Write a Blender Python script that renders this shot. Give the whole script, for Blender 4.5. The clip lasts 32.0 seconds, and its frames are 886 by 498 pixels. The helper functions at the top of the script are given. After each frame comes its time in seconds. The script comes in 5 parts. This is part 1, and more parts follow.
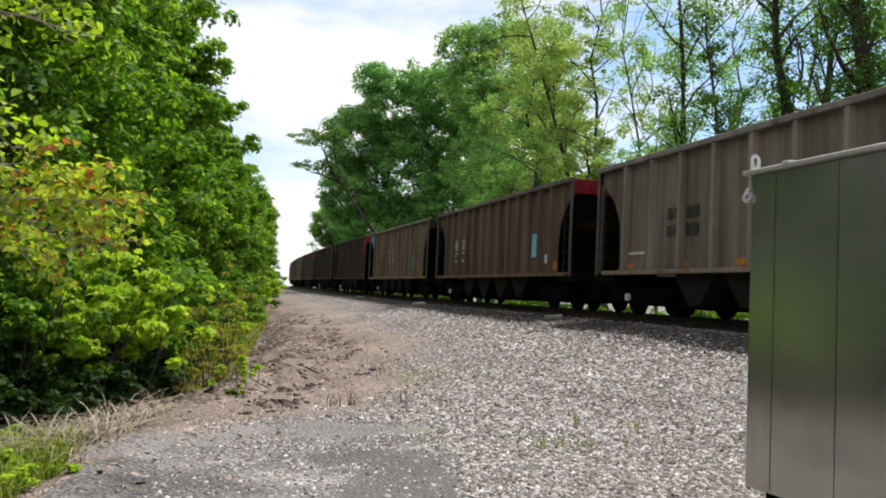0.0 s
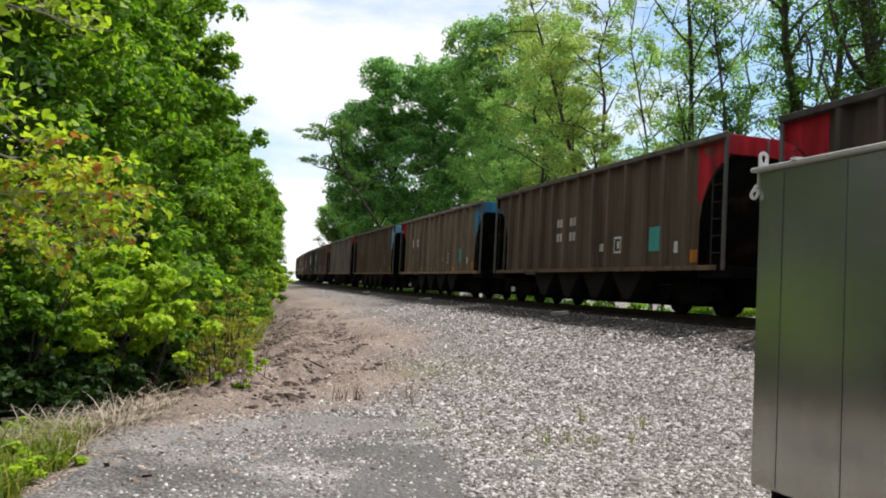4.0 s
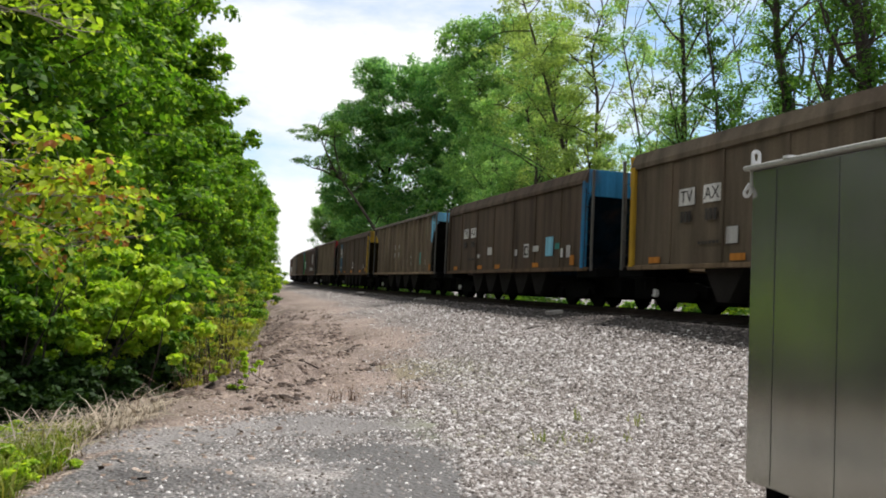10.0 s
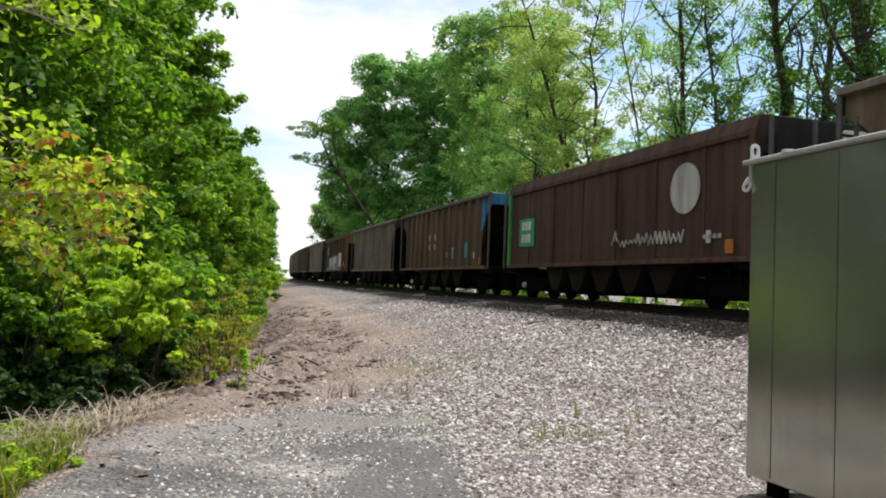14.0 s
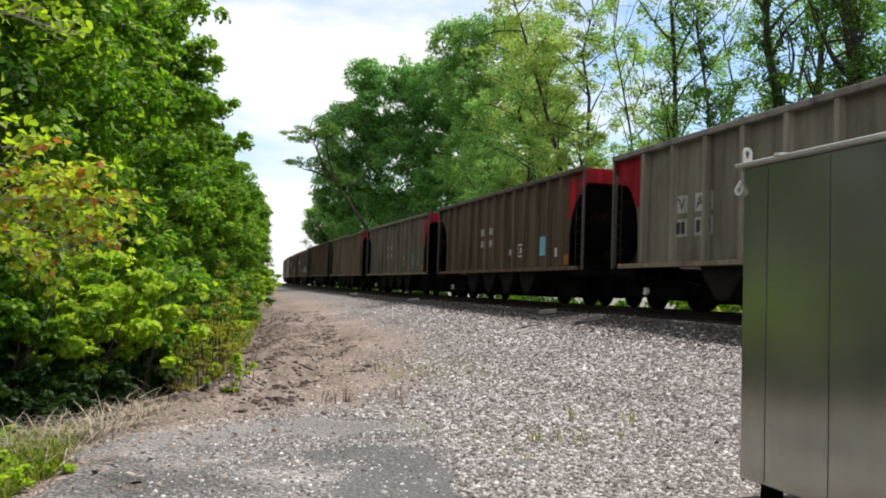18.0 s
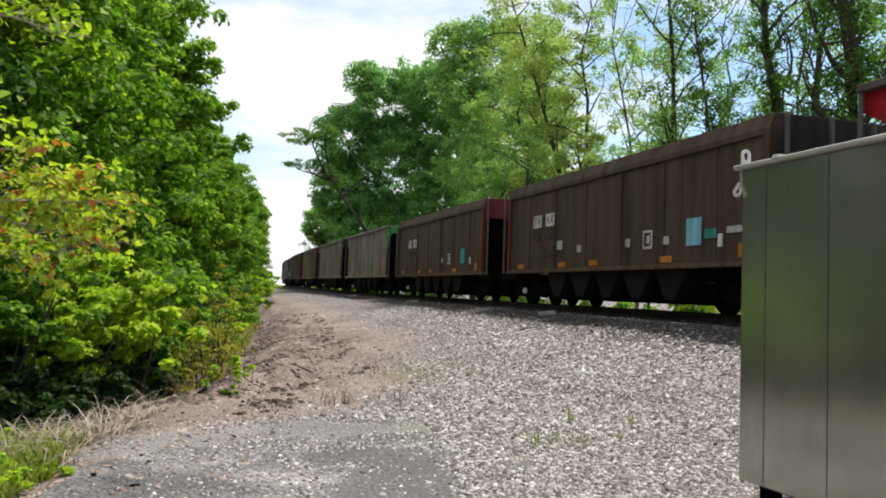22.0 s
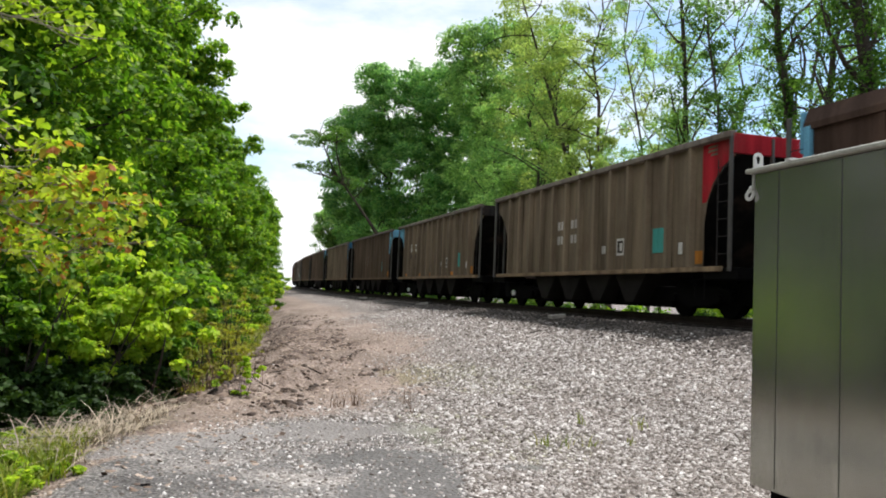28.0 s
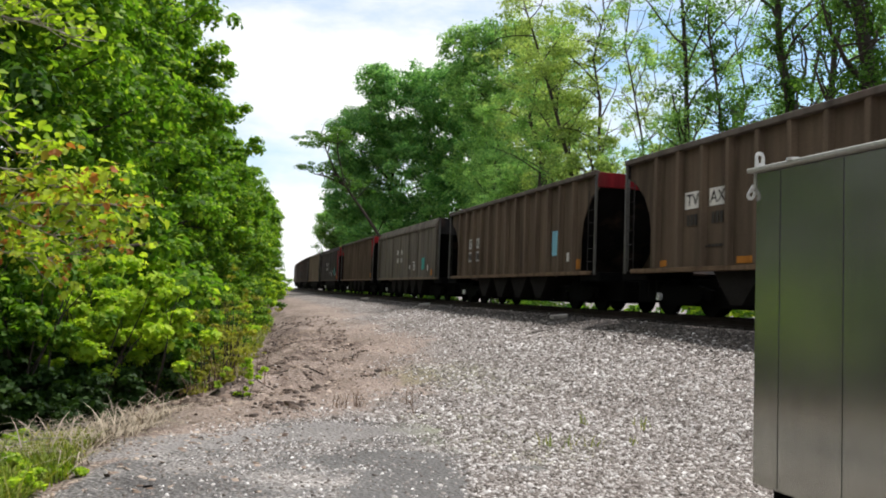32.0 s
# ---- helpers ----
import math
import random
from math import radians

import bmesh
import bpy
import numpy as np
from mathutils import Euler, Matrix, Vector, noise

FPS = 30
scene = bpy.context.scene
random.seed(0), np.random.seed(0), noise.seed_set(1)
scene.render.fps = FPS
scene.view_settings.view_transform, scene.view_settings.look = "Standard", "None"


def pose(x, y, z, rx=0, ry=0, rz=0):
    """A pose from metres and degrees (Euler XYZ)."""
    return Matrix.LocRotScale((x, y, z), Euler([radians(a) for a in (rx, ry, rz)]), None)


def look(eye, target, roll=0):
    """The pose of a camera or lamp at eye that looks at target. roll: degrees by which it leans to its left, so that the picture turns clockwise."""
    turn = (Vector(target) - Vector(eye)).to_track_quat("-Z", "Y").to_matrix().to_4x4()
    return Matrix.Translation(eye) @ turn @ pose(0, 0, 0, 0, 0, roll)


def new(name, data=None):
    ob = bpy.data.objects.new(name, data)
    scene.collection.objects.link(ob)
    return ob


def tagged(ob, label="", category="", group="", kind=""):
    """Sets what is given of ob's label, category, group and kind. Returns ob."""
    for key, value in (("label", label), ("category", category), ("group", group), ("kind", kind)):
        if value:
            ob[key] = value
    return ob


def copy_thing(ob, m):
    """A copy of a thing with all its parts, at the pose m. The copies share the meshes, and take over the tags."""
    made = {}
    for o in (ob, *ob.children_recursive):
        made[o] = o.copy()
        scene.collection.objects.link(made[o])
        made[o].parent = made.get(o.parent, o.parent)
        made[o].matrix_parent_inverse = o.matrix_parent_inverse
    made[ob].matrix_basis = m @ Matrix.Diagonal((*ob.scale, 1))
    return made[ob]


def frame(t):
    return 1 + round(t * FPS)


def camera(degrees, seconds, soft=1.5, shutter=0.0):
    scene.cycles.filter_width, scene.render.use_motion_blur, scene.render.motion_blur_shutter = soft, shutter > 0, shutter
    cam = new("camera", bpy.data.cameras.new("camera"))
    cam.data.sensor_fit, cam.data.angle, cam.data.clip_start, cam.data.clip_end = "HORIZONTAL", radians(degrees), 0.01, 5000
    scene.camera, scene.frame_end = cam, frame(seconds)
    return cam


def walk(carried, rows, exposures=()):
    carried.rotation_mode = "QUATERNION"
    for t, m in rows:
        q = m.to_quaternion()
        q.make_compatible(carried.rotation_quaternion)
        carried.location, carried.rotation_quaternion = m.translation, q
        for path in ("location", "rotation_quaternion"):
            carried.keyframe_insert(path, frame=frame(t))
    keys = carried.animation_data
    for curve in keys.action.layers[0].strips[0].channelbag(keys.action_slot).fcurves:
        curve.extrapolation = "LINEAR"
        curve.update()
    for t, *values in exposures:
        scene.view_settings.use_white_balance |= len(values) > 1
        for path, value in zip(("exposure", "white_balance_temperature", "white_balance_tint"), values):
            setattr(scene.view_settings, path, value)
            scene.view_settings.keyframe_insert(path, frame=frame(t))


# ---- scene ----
cam = camera(58.5, 32.0, soft=1.9, shutter=0.08)

# the hand-held camera stands at one spot and sways a little
PATH = [
    (0, pose(0, 0, 1.5, 93.312, -2.644, -16.917)),
    (0.5, pose(0, 0, 1.5, 93.279, -2.709, -16.884)),
    (1, pose(0, 0, 1.5, 93.237, -2.714, -16.845)),
    (1.5, pose(0, 0, 1.5, 93.147, -2.669, -16.789)),
    (2, pose(0, 0, 1.5, 93.072, -2.686, -16.726)),
    (2.5, pose(0, 0, 1.5, 93.015, -2.759, -16.652)),
    (3, pose(0, 0, 1.5, 92.975, -2.858, -16.578)),
    (3.5, pose(0, 0, 1.5, 92.956, -2.922, -16.517)),
    (5.5, pose(0, 0, 1.5, 93.004, -3.141, -16.428)),
    (6, pose(0, 0, 1.5, 93.081, -3.105, -16.447)),
    (6.5, pose(0, 0, 1.5, 93.152, -3.044, -16.466)),
    (7, pose(0, 0, 1.5, 93.204, -2.939, -16.500)),
    (7.5, pose(0, 0, 1.5, 93.214, -2.811, -16.564)),
    (8, pose(0, 0, 1.5, 93.197, -2.715, -16.654)),
    (8.5, pose(0, 0, 1.5, 93.173, -2.658, -16.744)),
    (9, pose(0, 0, 1.5, 93.111, -2.609, -16.809)),
    (9.5, pose(0, 0, 1.5, 93.042, -2.583, -16.848)),
    (10, pose(0, 0, 1.5, 92.984, -2.596, -16.876)),
    (10.5, pose(0, 0, 1.5, 92.920, -2.565, -16.913)),
    (11, pose(0, 0, 1.5, 92.904, -2.497, -16.963)),
    (11.5, pose(0, 0, 1.5, 92.887, -2.455, -17.019)),
    (12, pose(0, 0, 1.5, 92.863, -2.448, -17.062)),
    (12.5, pose(0, 0, 1.5, 92.833, -2.419, -17.066)),
    (13, pose(0, 0, 1.5, 92.790, -2.391, -17.021)),
    (13.5, pose(0, 0, 1.5, 92.744, -2.309, -16.951)),
    (14, pose(0, 0, 1.5, 92.699, -2.247, -16.896)),
    (14.5, pose(0, 0, 1.5, 92.660, -2.139, -16.880)),
    (16.5, pose(0, 0, 1.5, 92.738, -1.973, -17.065)),
    (17, pose(0, 0, 1.5, 92.845, -1.954, -17.176)),
    (17.5, pose(0, 0, 1.5, 92.945, -1.978, -17.277)),
    (18, pose(0, 0, 1.5, 93.024, -2.015, -17.341)),
    (18.5, pose(0, 0, 1.5, 93.070, -2.008, -17.377)),
    (19, pose(0, 0, 1.5, 93.085, -1.993, -17.407)),
    (19.5, pose(0, 0, 1.5, 93.085, -1.991, -17.414)),
    (20, pose(0, 0, 1.5, 93.080, -1.983, -17.405)),
    (20.5, pose(0, 0, 1.5, 93.080, -1.958, -17.393)),
    (21, pose(0, 0, 1.5, 93.097, -1.974, -17.385)),
    (21.5, pose(0, 0, 1.5, 93.134, -1.979, -17.394)),
    (22, pose(0, 0, 1.5, 93.168, -1.979, -17.425)),
    (22.5, pose(0, 0, 1.5, 93.200, -1.982, -17.434)),
    (23, pose(0, 0, 1.5, 93.253, -2.007, -17.412)),
    (23.5, pose(0, 0, 1.5, 93.308, -2.112, -17.366)),
    (24, pose(0, 0, 1.5, 93.358, -2.177, -17.303)),
    (24.5, pose(0, 0, 1.5, 93.391, -2.271, -17.241)),
    (25, pose(0, 0, 1.5, 93.398, -2.333, -17.164)),
    (25.5, pose(0, 0, 1.5, 93.386, -2.322, -17.082)),
    (27.5, pose(0, 0, 1.5, 93.319, -2.333, -16.774)),
    (28, pose(0, 0, 1.5, 93.308, -2.323, -16.695)),
    (28.5, pose(0, 0, 1.5, 93.303, -2.304, -16.648)),
    (29, pose(0, 0, 1.5, 93.299, -2.309, -16.621)),
    (29.5, pose(0, 0, 1.5, 93.298, -2.285, -16.594)),
    (30, pose(0, 0, 1.5, 93.298, -2.255, -16.589)),
    (30.5, pose(0, 0, 1.5, 93.300, -2.223, -16.582)),
    (31, pose(0, 0, 1.5, 93.329, -2.172, -16.566)),
    (31.5, pose(0, 0, 1.5, 93.359, -2.130, -16.561)),
    (32, pose(0, 0, 1.5, 93.340, -2.105, -16.564)),
]
# the film camera's own exposure drifts a little as light and dark cars pass
walk(cam, PATH, [(0, 0.13), (1, 0.10), (3, 0.13), (6, 0.08), (7, 0.04), (9, -0.02), (10, 0.11), (13, 0.20), (17, 0.15), (19, 0.15), (20, 0.22), (24, 0.17), (25, 0.19), (28, 0.27), (29, 0.12), (31, 0.16), (32, 0.16)])

# ---- sky and sun ----
SUN_UP, SUN_TURN = 63.0, 56.0      # elevation; degrees clockwise from +Y
scene.view_settings.exposure = 0.35


def make_world():
    world = bpy.data.worlds.new("sky")
    scene.world = world
    world.use_nodes = True
    nt = world.node_tree
    nt.nodes.clear()
    out = nt.nodes.new("ShaderNodeOutputWorld")
    bg = nt.nodes.new("ShaderNodeBackground")
    sky = nt.nodes.new("ShaderNodeTexSky")
    sky.sky_type, sky.sun_disc = "NISHITA", False
    sky.sun_elevation, sky.sun_rotation = radians(SUN_UP), radians(SUN_TURN)
    coord = nt.nodes.new("ShaderNodeTexCoord")
    mapping = nt.nodes.new("ShaderNodeMapping")
    mapping.inputs["Scale"].default_value = (1.0, 1.0, 2.6)
    mapping.inputs["Location"].default_value = (0.35, 0.2, 0.1)
    clouds = nt.nodes.new("ShaderNodeTexNoise")
    clouds.inputs["Scale"].default_value = 2.6
    clouds.inputs["Detail"].default_value = 7.0
    clouds.inputs["Roughness"].default_value = 0.55
    # the cloud sheet thins out towards the sun's side
    side = nt.nodes.new("ShaderNodeSeparateXYZ")
    thin = nt.nodes.new("ShaderNodeMapRange")
    thin.inputs["From Min"].default_value, thin.inputs["From Max"].default_value = 0.36, 0.62
    thin.inputs["To Min"].default_value, thin.inputs["To Max"].default_value = 0.0, -0.15
    less = nt.nodes.new("ShaderNodeMath")
    nt.links.new(coord.outputs["Generated"], side.inputs["Vector"])
    nt.links.new(side.outputs["X"], thin.inputs["Value"])
    nt.links.new(thin.outputs["Result"], less.inputs[0])
    nt.links.new(clouds.outputs["Fac"], less.inputs[1])
    ramp = nt.nodes.new("ShaderNodeValToRGB")
    ramp.color_ramp.elements[0].position = 0.34
    ramp.color_ramp.elements[1].position = 0.52
    mix = nt.nodes.new("ShaderNodeMixRGB")
    mix.inputs["Color2"].default_value = (6.9, 6.95, 7.0, 1)
    bg.inputs["Strength"].default_value = 0.145
    nt.links.new(coord.outputs["Generated"], mapping.inputs["Vector"])
    nt.links.new(mapping.outputs["Vector"], clouds.inputs["Vector"])
    nt.links.new(less.outputs[0], ramp.inputs["Fac"])
    nt.links.new(ramp.outputs["Color"], mix.inputs["Fac"])
    balance = nt.nodes.new("ShaderNodeMixRGB")
    balance.blend_type = "MULTIPLY"
    balance.inputs["Fac"].default_value = 1.0
    balance.inputs["Color2"].default_value = (0.95, 1.05, 1.06, 1)
    nt.links.new(sky.outputs["Color"], balance.inputs["Color1"])
    nt.links.new(balance.outputs["Color"], mix.inputs["Color1"])
    nt.links.new(mix.outputs["Color"], bg.inputs["Color"])
    nt.links.new(bg.outputs["Background"], out.inputs["Surface"])


make_world()
sun = new("sun", bpy.data.lights.new("sun", "SUN"))
sun.data.energy, sun.data.angle, sun.data.color = 4.6, radians(0.6), (1.0, 0.937, 0.907)
_e, _a = radians(SUN_UP), radians(SUN_TURN)
sun.matrix_world = look((math.cos(_e) * math.sin(_a), math.cos(_e) * math.cos(_a), math.sin(_e)), (0, 0, 0))

# ---- materials ----
def material(name, rough=0.8, metal=0.0):
    m = bpy.data.materials.new(name)
    m.use_nodes = True
    b = m.node_tree.nodes["Principled BSDF"]
    b.inputs["Roughness"].default_value, b.inputs["Metallic"].default_value = rough, metal
    b.inputs["Specular IOR Level"].default_value = 0.3
    return m, m.node_tree, b


def node(nt, kind, **values):
    n = nt.nodes.new(kind)
    for k, v in values.items():
        n.inputs[k.replace("_", " ")].default_value = v
    return n


def noise_at(nt, scale, detail=4.0, rough=0.55, space="Object", stretch=(1, 1, 1)):
    c = nt.nodes.new("ShaderNodeTexCoord")
    mp = nt.nodes.new("ShaderNodeMapping")
    mp.inputs["Scale"].default_value = stretch
    n = node(nt, "ShaderNodeTexNoise", Scale=scale, Detail=detail, Roughness=rough)
    nt.links.new(c.outputs[space], mp.inputs["Vector"])
    nt.links.new(mp.outputs["Vector"], n.inputs["Vector"])
    return n


def ramp(nt, fac, stops):
    r = nt.nodes.new("ShaderNodeValToRGB")
    el = r.color_ramp.elements
    while len(el) < len(stops):
        el.new(0.5)
    for e, (p, c) in zip(el, stops):
        e.position = p
        e.color = (*c, 1) if len(c) == 3 else c
    nt.links.new(fac, r.inputs["Fac"])
    return r.outputs["Color"]


def blend(nt, mode, a, b, fac=1.0):
    m = nt.nodes.new("ShaderNodeMixRGB")
    m.blend_type = mode
    if isinstance(fac, float):
        m.inputs["Fac"].default_value = fac
    else:
        nt.links.new(fac, m.inputs["Fac"])
    for key, v in (("Color1", a), ("Color2", b)):
        if isinstance(v, tuple):
            m.inputs[key].default_value = (*v, 1)
        else:
            nt.links.new(v, m.inputs[key])
    return m.outputs["Color"]


def bump(nt, b, fac, strength=0.3, distance=0.02):
    n = node(nt, "ShaderNodeBump", Strength=strength, Distance=distance)
    nt.links.new(fac, n.inputs["Height"])
    nt.links.new(n.outputs["Normal"], b.inputs["Normal"])


def plain(name, colour, rough=0.7, metal=0.0, grain=6.0, depth=0.35, relief=0.15, gloss=0.3):
    """A painted or worn surface: a base colour with blotches and fine grain."""
    m, nt, b = material(name, rough, metal)
    big, fine = noise_at(nt, grain * 0.25, 5), noise_at(nt, grain * 6, 3)
    b.inputs["Specular IOR Level"].default_value = gloss
    lo, hi = tuple(c * (1 - depth) for c in colour), tuple(min(1, c * (1 + depth)) for c in colour)
    col = ramp(nt, big.outputs["Fac"], [(0.3, lo), (0.7, hi)])
    col = blend(nt, "MULTIPLY", col, ramp(nt, fine.outputs["Fac"], [(0.3, (0.75,) * 3), (0.7, (1.1,) * 3)]), 0.7)
    nt.links.new(col, b.inputs["Base Color"])
    bump(nt, b, fine.outputs["Fac"], relief, 0.004)
    return m


def car_paint(name, dirt=0.55, rough=0.8):
    """Painted steel in the object's own colour, with rain streaks, road dirt and rust."""
    m, nt, b = material(name, rough, 0.0)
    b.inputs["Specular IOR Level"].default_value = 0.1
    info = nt.nodes.new("ShaderNodeObjectInfo")
    streak = noise_at(nt, 1.0, 6, 0.6, stretch=(2.5, 2.5, 0.22))
    blotch = noise_at(nt, 0.7, 6, 0.6)
    fine = noise_at(nt, 30, 4)
    col = blend(nt, "MULTIPLY", info.outputs["Color"], ramp(nt, streak.outputs["Fac"], [(0.30, (0.42, 0.40, 0.38)), (0.5, (0.95, 0.94, 0.93)), (0.70, (1.42, 1.38, 1.32))]), 0.85)
    col = blend(nt, "MULTIPLY", col, ramp(nt, fine.outputs["Fac"], [(0.35, (0.8,) * 3), (0.65, (1.12,) * 3)]), 0.6)
    rust = ramp(nt, blotch.outputs["Fac"], [(0.52, (0, 0, 0)), (0.75, (1, 1, 1))])
    soft = nt.nodes.new("ShaderNodeMath")
    soft.operation = "MULTIPLY"
    soft.inputs[1].default_value = dirt
    nt.links.new(rust, soft.inputs[0])
    col = blend(nt, "MIX", col, (0.095, 0.058, 0.042), soft.outputs[0])
    nt.links.new(col, b.inputs["Base Color"])
    dent = noise_at(nt, 0.55, 3, 0.5, stretch=(1, 1, 0.6))
    bump(nt, b, dent.outputs["Fac"], 0.6, 0.12)
    return m


PAINT = car_paint("weathered_car_paint")
END_PAINT = car_paint("end_cap_paint", 0.6)
SPRAY = car_paint("smeared_spray_paint", 0.75, 0.75)
DECAL = car_paint("faded_decal_paint", 0.25, 0.7)
# sooty steel, its colour sunk to black for the shade beneath the cars
SOOT_SHADE = plain("sooty_shade_black_steel", (0.003, 0.0028, 0.0026), 0.85, 0.0, 4, gloss=0.06)
STEEL = plain("worn_grey_steel", (0.085, 0.078, 0.072), 0.5, 0.3, 5)
GRAB = plain("sooty_grab_iron", (0.035, 0.032, 0.03), 0.8, 0.0, 5, gloss=0.1)
# dusty chutes, painted much darker to carry the underside's shade
HOPPER = plain("dusty_shade_dark_steel", (0.017, 0.015, 0.0135), 0.9, 0.0, 3, gloss=0.06)
# rusty rail, and the ties below, coloured darker for the train's shadow
RAIL = plain("rusty_rail_steel", (0.03, 0.022, 0.018), 0.75, 0.2, 8, gloss=0.1)
# plain white painted on a single cap in place of a metal glint
GLINT = plain("bearing_cap_painted_glint", (0.82, 0.82, 0.80), 0.4, 0.0, 8, 0.1)
TIE = plain("weathered_tie_wood", (0.03, 0.025, 0.021), 0.9, 0, 7)
BARK = plain("grey_brown_bark", (0.058, 0.047, 0.037), 0.95, 0, 9, 0.45, 0.6)
PALE_TWIG = plain("pale_dead_twig", (0.30, 0.27, 0.22), 0.9, 0, 9)
DRY = plain("dry_straw", (0.42, 0.36, 0.27), 0.9, 0, 9)
DEAD = plain("dead_brush", (0.16, 0.10, 0.065), 0.95, 0, 9)
GREY_WOOD = plain("bleached_grey_wood", (0.34, 0.32, 0.29), 0.9, 0, 9)
DARK_WOOD = plain("wet_dark_wood", (0.05, 0.04, 0.034), 0.9, 0, 9)
SEAM = plain("seam_shadow_paint", (0.045, 0.05, 0.04), 0.8, 0, 6, gloss=0.1)
LUG = plain("galvanized_lifting_lug", (0.62, 0.62, 0.60), 0.45, 0.2, 6, 0.1)
LID = plain("galvanized_lid_edge", (0.42, 0.42, 0.38), 0.5, 0.2, 6, 0.2)


def leaf_material(name, stops, glow=0.5, tint=(1.6, 1.6, 0.5)):
    m, nt, b = material(name, 0.62)
    b.inputs["Specular IOR Level"].default_value = 0.16
    geo = nt.nodes.new("ShaderNodeNewGeometry")
    col = ramp(nt, geo.outputs["Random Per Island"], stops)
    patch = noise_at(nt, 0.5, 3)
    col = blend(nt, "MULTIPLY", col, ramp(nt, patch.outputs["Fac"], [(0.3, (0.62, 0.72, 0.70)), (0.7, (1.28, 1.18, 1.0))]), 0.9)
    nt.links.new(col, b.inputs["Base Color"])
    t = nt.nodes.new("ShaderNodeBsdfTranslucent")
    nt.links.new(blend(nt, "MULTIPLY", col, tint), t.inputs["Color"])
    mix = nt.nodes.new("ShaderNodeMixShader")
    mix.inputs["Fac"].default_value = glow
    nt.links.new(b.outputs["BSDF"], mix.inputs[1])
    nt.links.new(t.outputs["BSDF"], mix.inputs[2])
    nt.links.new(mix.outputs["Shader"], nt.nodes["Material Output"].inputs["Surface"])
    return m


LEAF_GREEN = leaf_material("oak_leaf", [(0, (0.055, 0.135, 0.016)), (0.5, (0.125, 0.25, 0.028)), (0.85, (0.21, 0.345, 0.042)), (1, (0.36, 0.47, 0.07))], 0.47, (1.45, 1.6, 0.6))
LEAF_DARK = leaf_material("maple_leaf_dark", [(0, (0.03, 0.08, 0.014)), (0.5, (0.058, 0.13, 0.02)), (1, (0.12, 0.215, 0.034))], 0.42, (1.3, 1.5, 0.7))
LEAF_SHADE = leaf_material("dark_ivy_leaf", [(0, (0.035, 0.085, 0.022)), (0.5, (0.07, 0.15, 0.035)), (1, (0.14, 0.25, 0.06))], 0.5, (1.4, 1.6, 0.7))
LEAF_FAR = leaf_material("dense_far_leaf", [(0, (0.08, 0.19, 0.075)), (0.5, (0.155, 0.31, 0.115)), (1, (0.29, 0.46, 0.17))], 0.58, (1.4, 1.6, 1.0))
LEAF_MID = leaf_material("fresh_far_leaf", [(0, (0.10, 0.20, 0.07)), (0.5, (0.19, 0.33, 0.115)), (1, (0.34, 0.48, 0.17))], 0.56, (1.4, 1.6, 1.0))
LEAF_LIME = leaf_material("young_lime_leaf", [(0, (0.20, 0.34, 0.03)), (0.5, (0.36, 0.52, 0.05)), (1, (0.55, 0.66, 0.09))], 0.48, (1.45, 1.5, 0.6))
# green leaf darkened: the shade beneath the front bushes is in its colour
LEAF_DEEP = leaf_material("understory_leaf_painted_shade", [(0, (0.014, 0.036, 0.009)), (0.5, (0.025, 0.06, 0.013)), (1, (0.045, 0.095, 0.017))], 0.3)
LEAF_RED = leaf_material("young_red_leaf", [(0, (0.36, 0.11, 0.05)), (0.16, (0.38, 0.20, 0.06)), (0.3, (0.32, 0.40, 0.05)), (1, (0.44, 0.55, 0.07))], 0.5, (1.4, 1.5, 0.6))
LEAF_YELLOW = leaf_material("spring_yellow_leaf", [(0, (0.165, 0.245, 0.078)), (0.5, (0.29, 0.385, 0.125)), (1, (0.46, 0.55, 0.20))], 0.52, (1.4, 1.5, 0.9))
LEAF_SCRUB = leaf_material("dry_scrub_leaf", [(0, (0.16, 0.14, 0.04)), (0.5, (0.24, 0.26, 0.05)), (1, (0.34, 0.36, 0.08))])
GRASS = leaf_material("grass_blade", [(0, (0.12, 0.18, 0.025)), (0.6, (0.20, 0.26, 0.04)), (1, (0.32, 0.30, 0.09))], 0.3)

# ---- mesh helpers ----
def mesh_ob(name, verts, faces, mat, parent=None, label="", smooth=False):
    me = bpy.data.meshes.new(name)
    me.from_pydata(verts, [], faces)
    me.materials.append(mat)
    if smooth:
        me.polygons.foreach_set("use_smooth", [True] * len(me.polygons))
    ob = new(name, me)
    if parent:
        ob.parent = parent
    if label:
        ob["label"] = label
    return ob


def part(name, bm, mat, parent, label=""):
    """Links a bmesh as one mesh object under a thing or a part."""
    me = bpy.data.meshes.new(name)
    bm.to_mesh(me)
    bm.free()
    me.materials.append(mat)
    ob = new(name, me)
    ob.parent = parent
    if label:
        ob["label"] = label
    return ob


def add_box(bm, lo, hi, bevel=0.0):
    r = bmesh.ops.create_cube(bm, size=1.0)
    vs = r["verts"]
    for v in vs:
        v.co = Vector([lo[i] + (v.co[i] + 0.5) * (hi[i] - lo[i]) for i in range(3)])
    if bevel:
        es = list({e for v in vs for e in v.link_edges})
        bmesh.ops.bevel(bm, geom=es, offset=bevel, segments=1, affect="EDGES")
    return bm


def boxes(*pairs, bevel=0.0):
    bm = bmesh.new()
    for lo, hi in pairs:
        add_box(bm, lo, hi, bevel)
    return bm


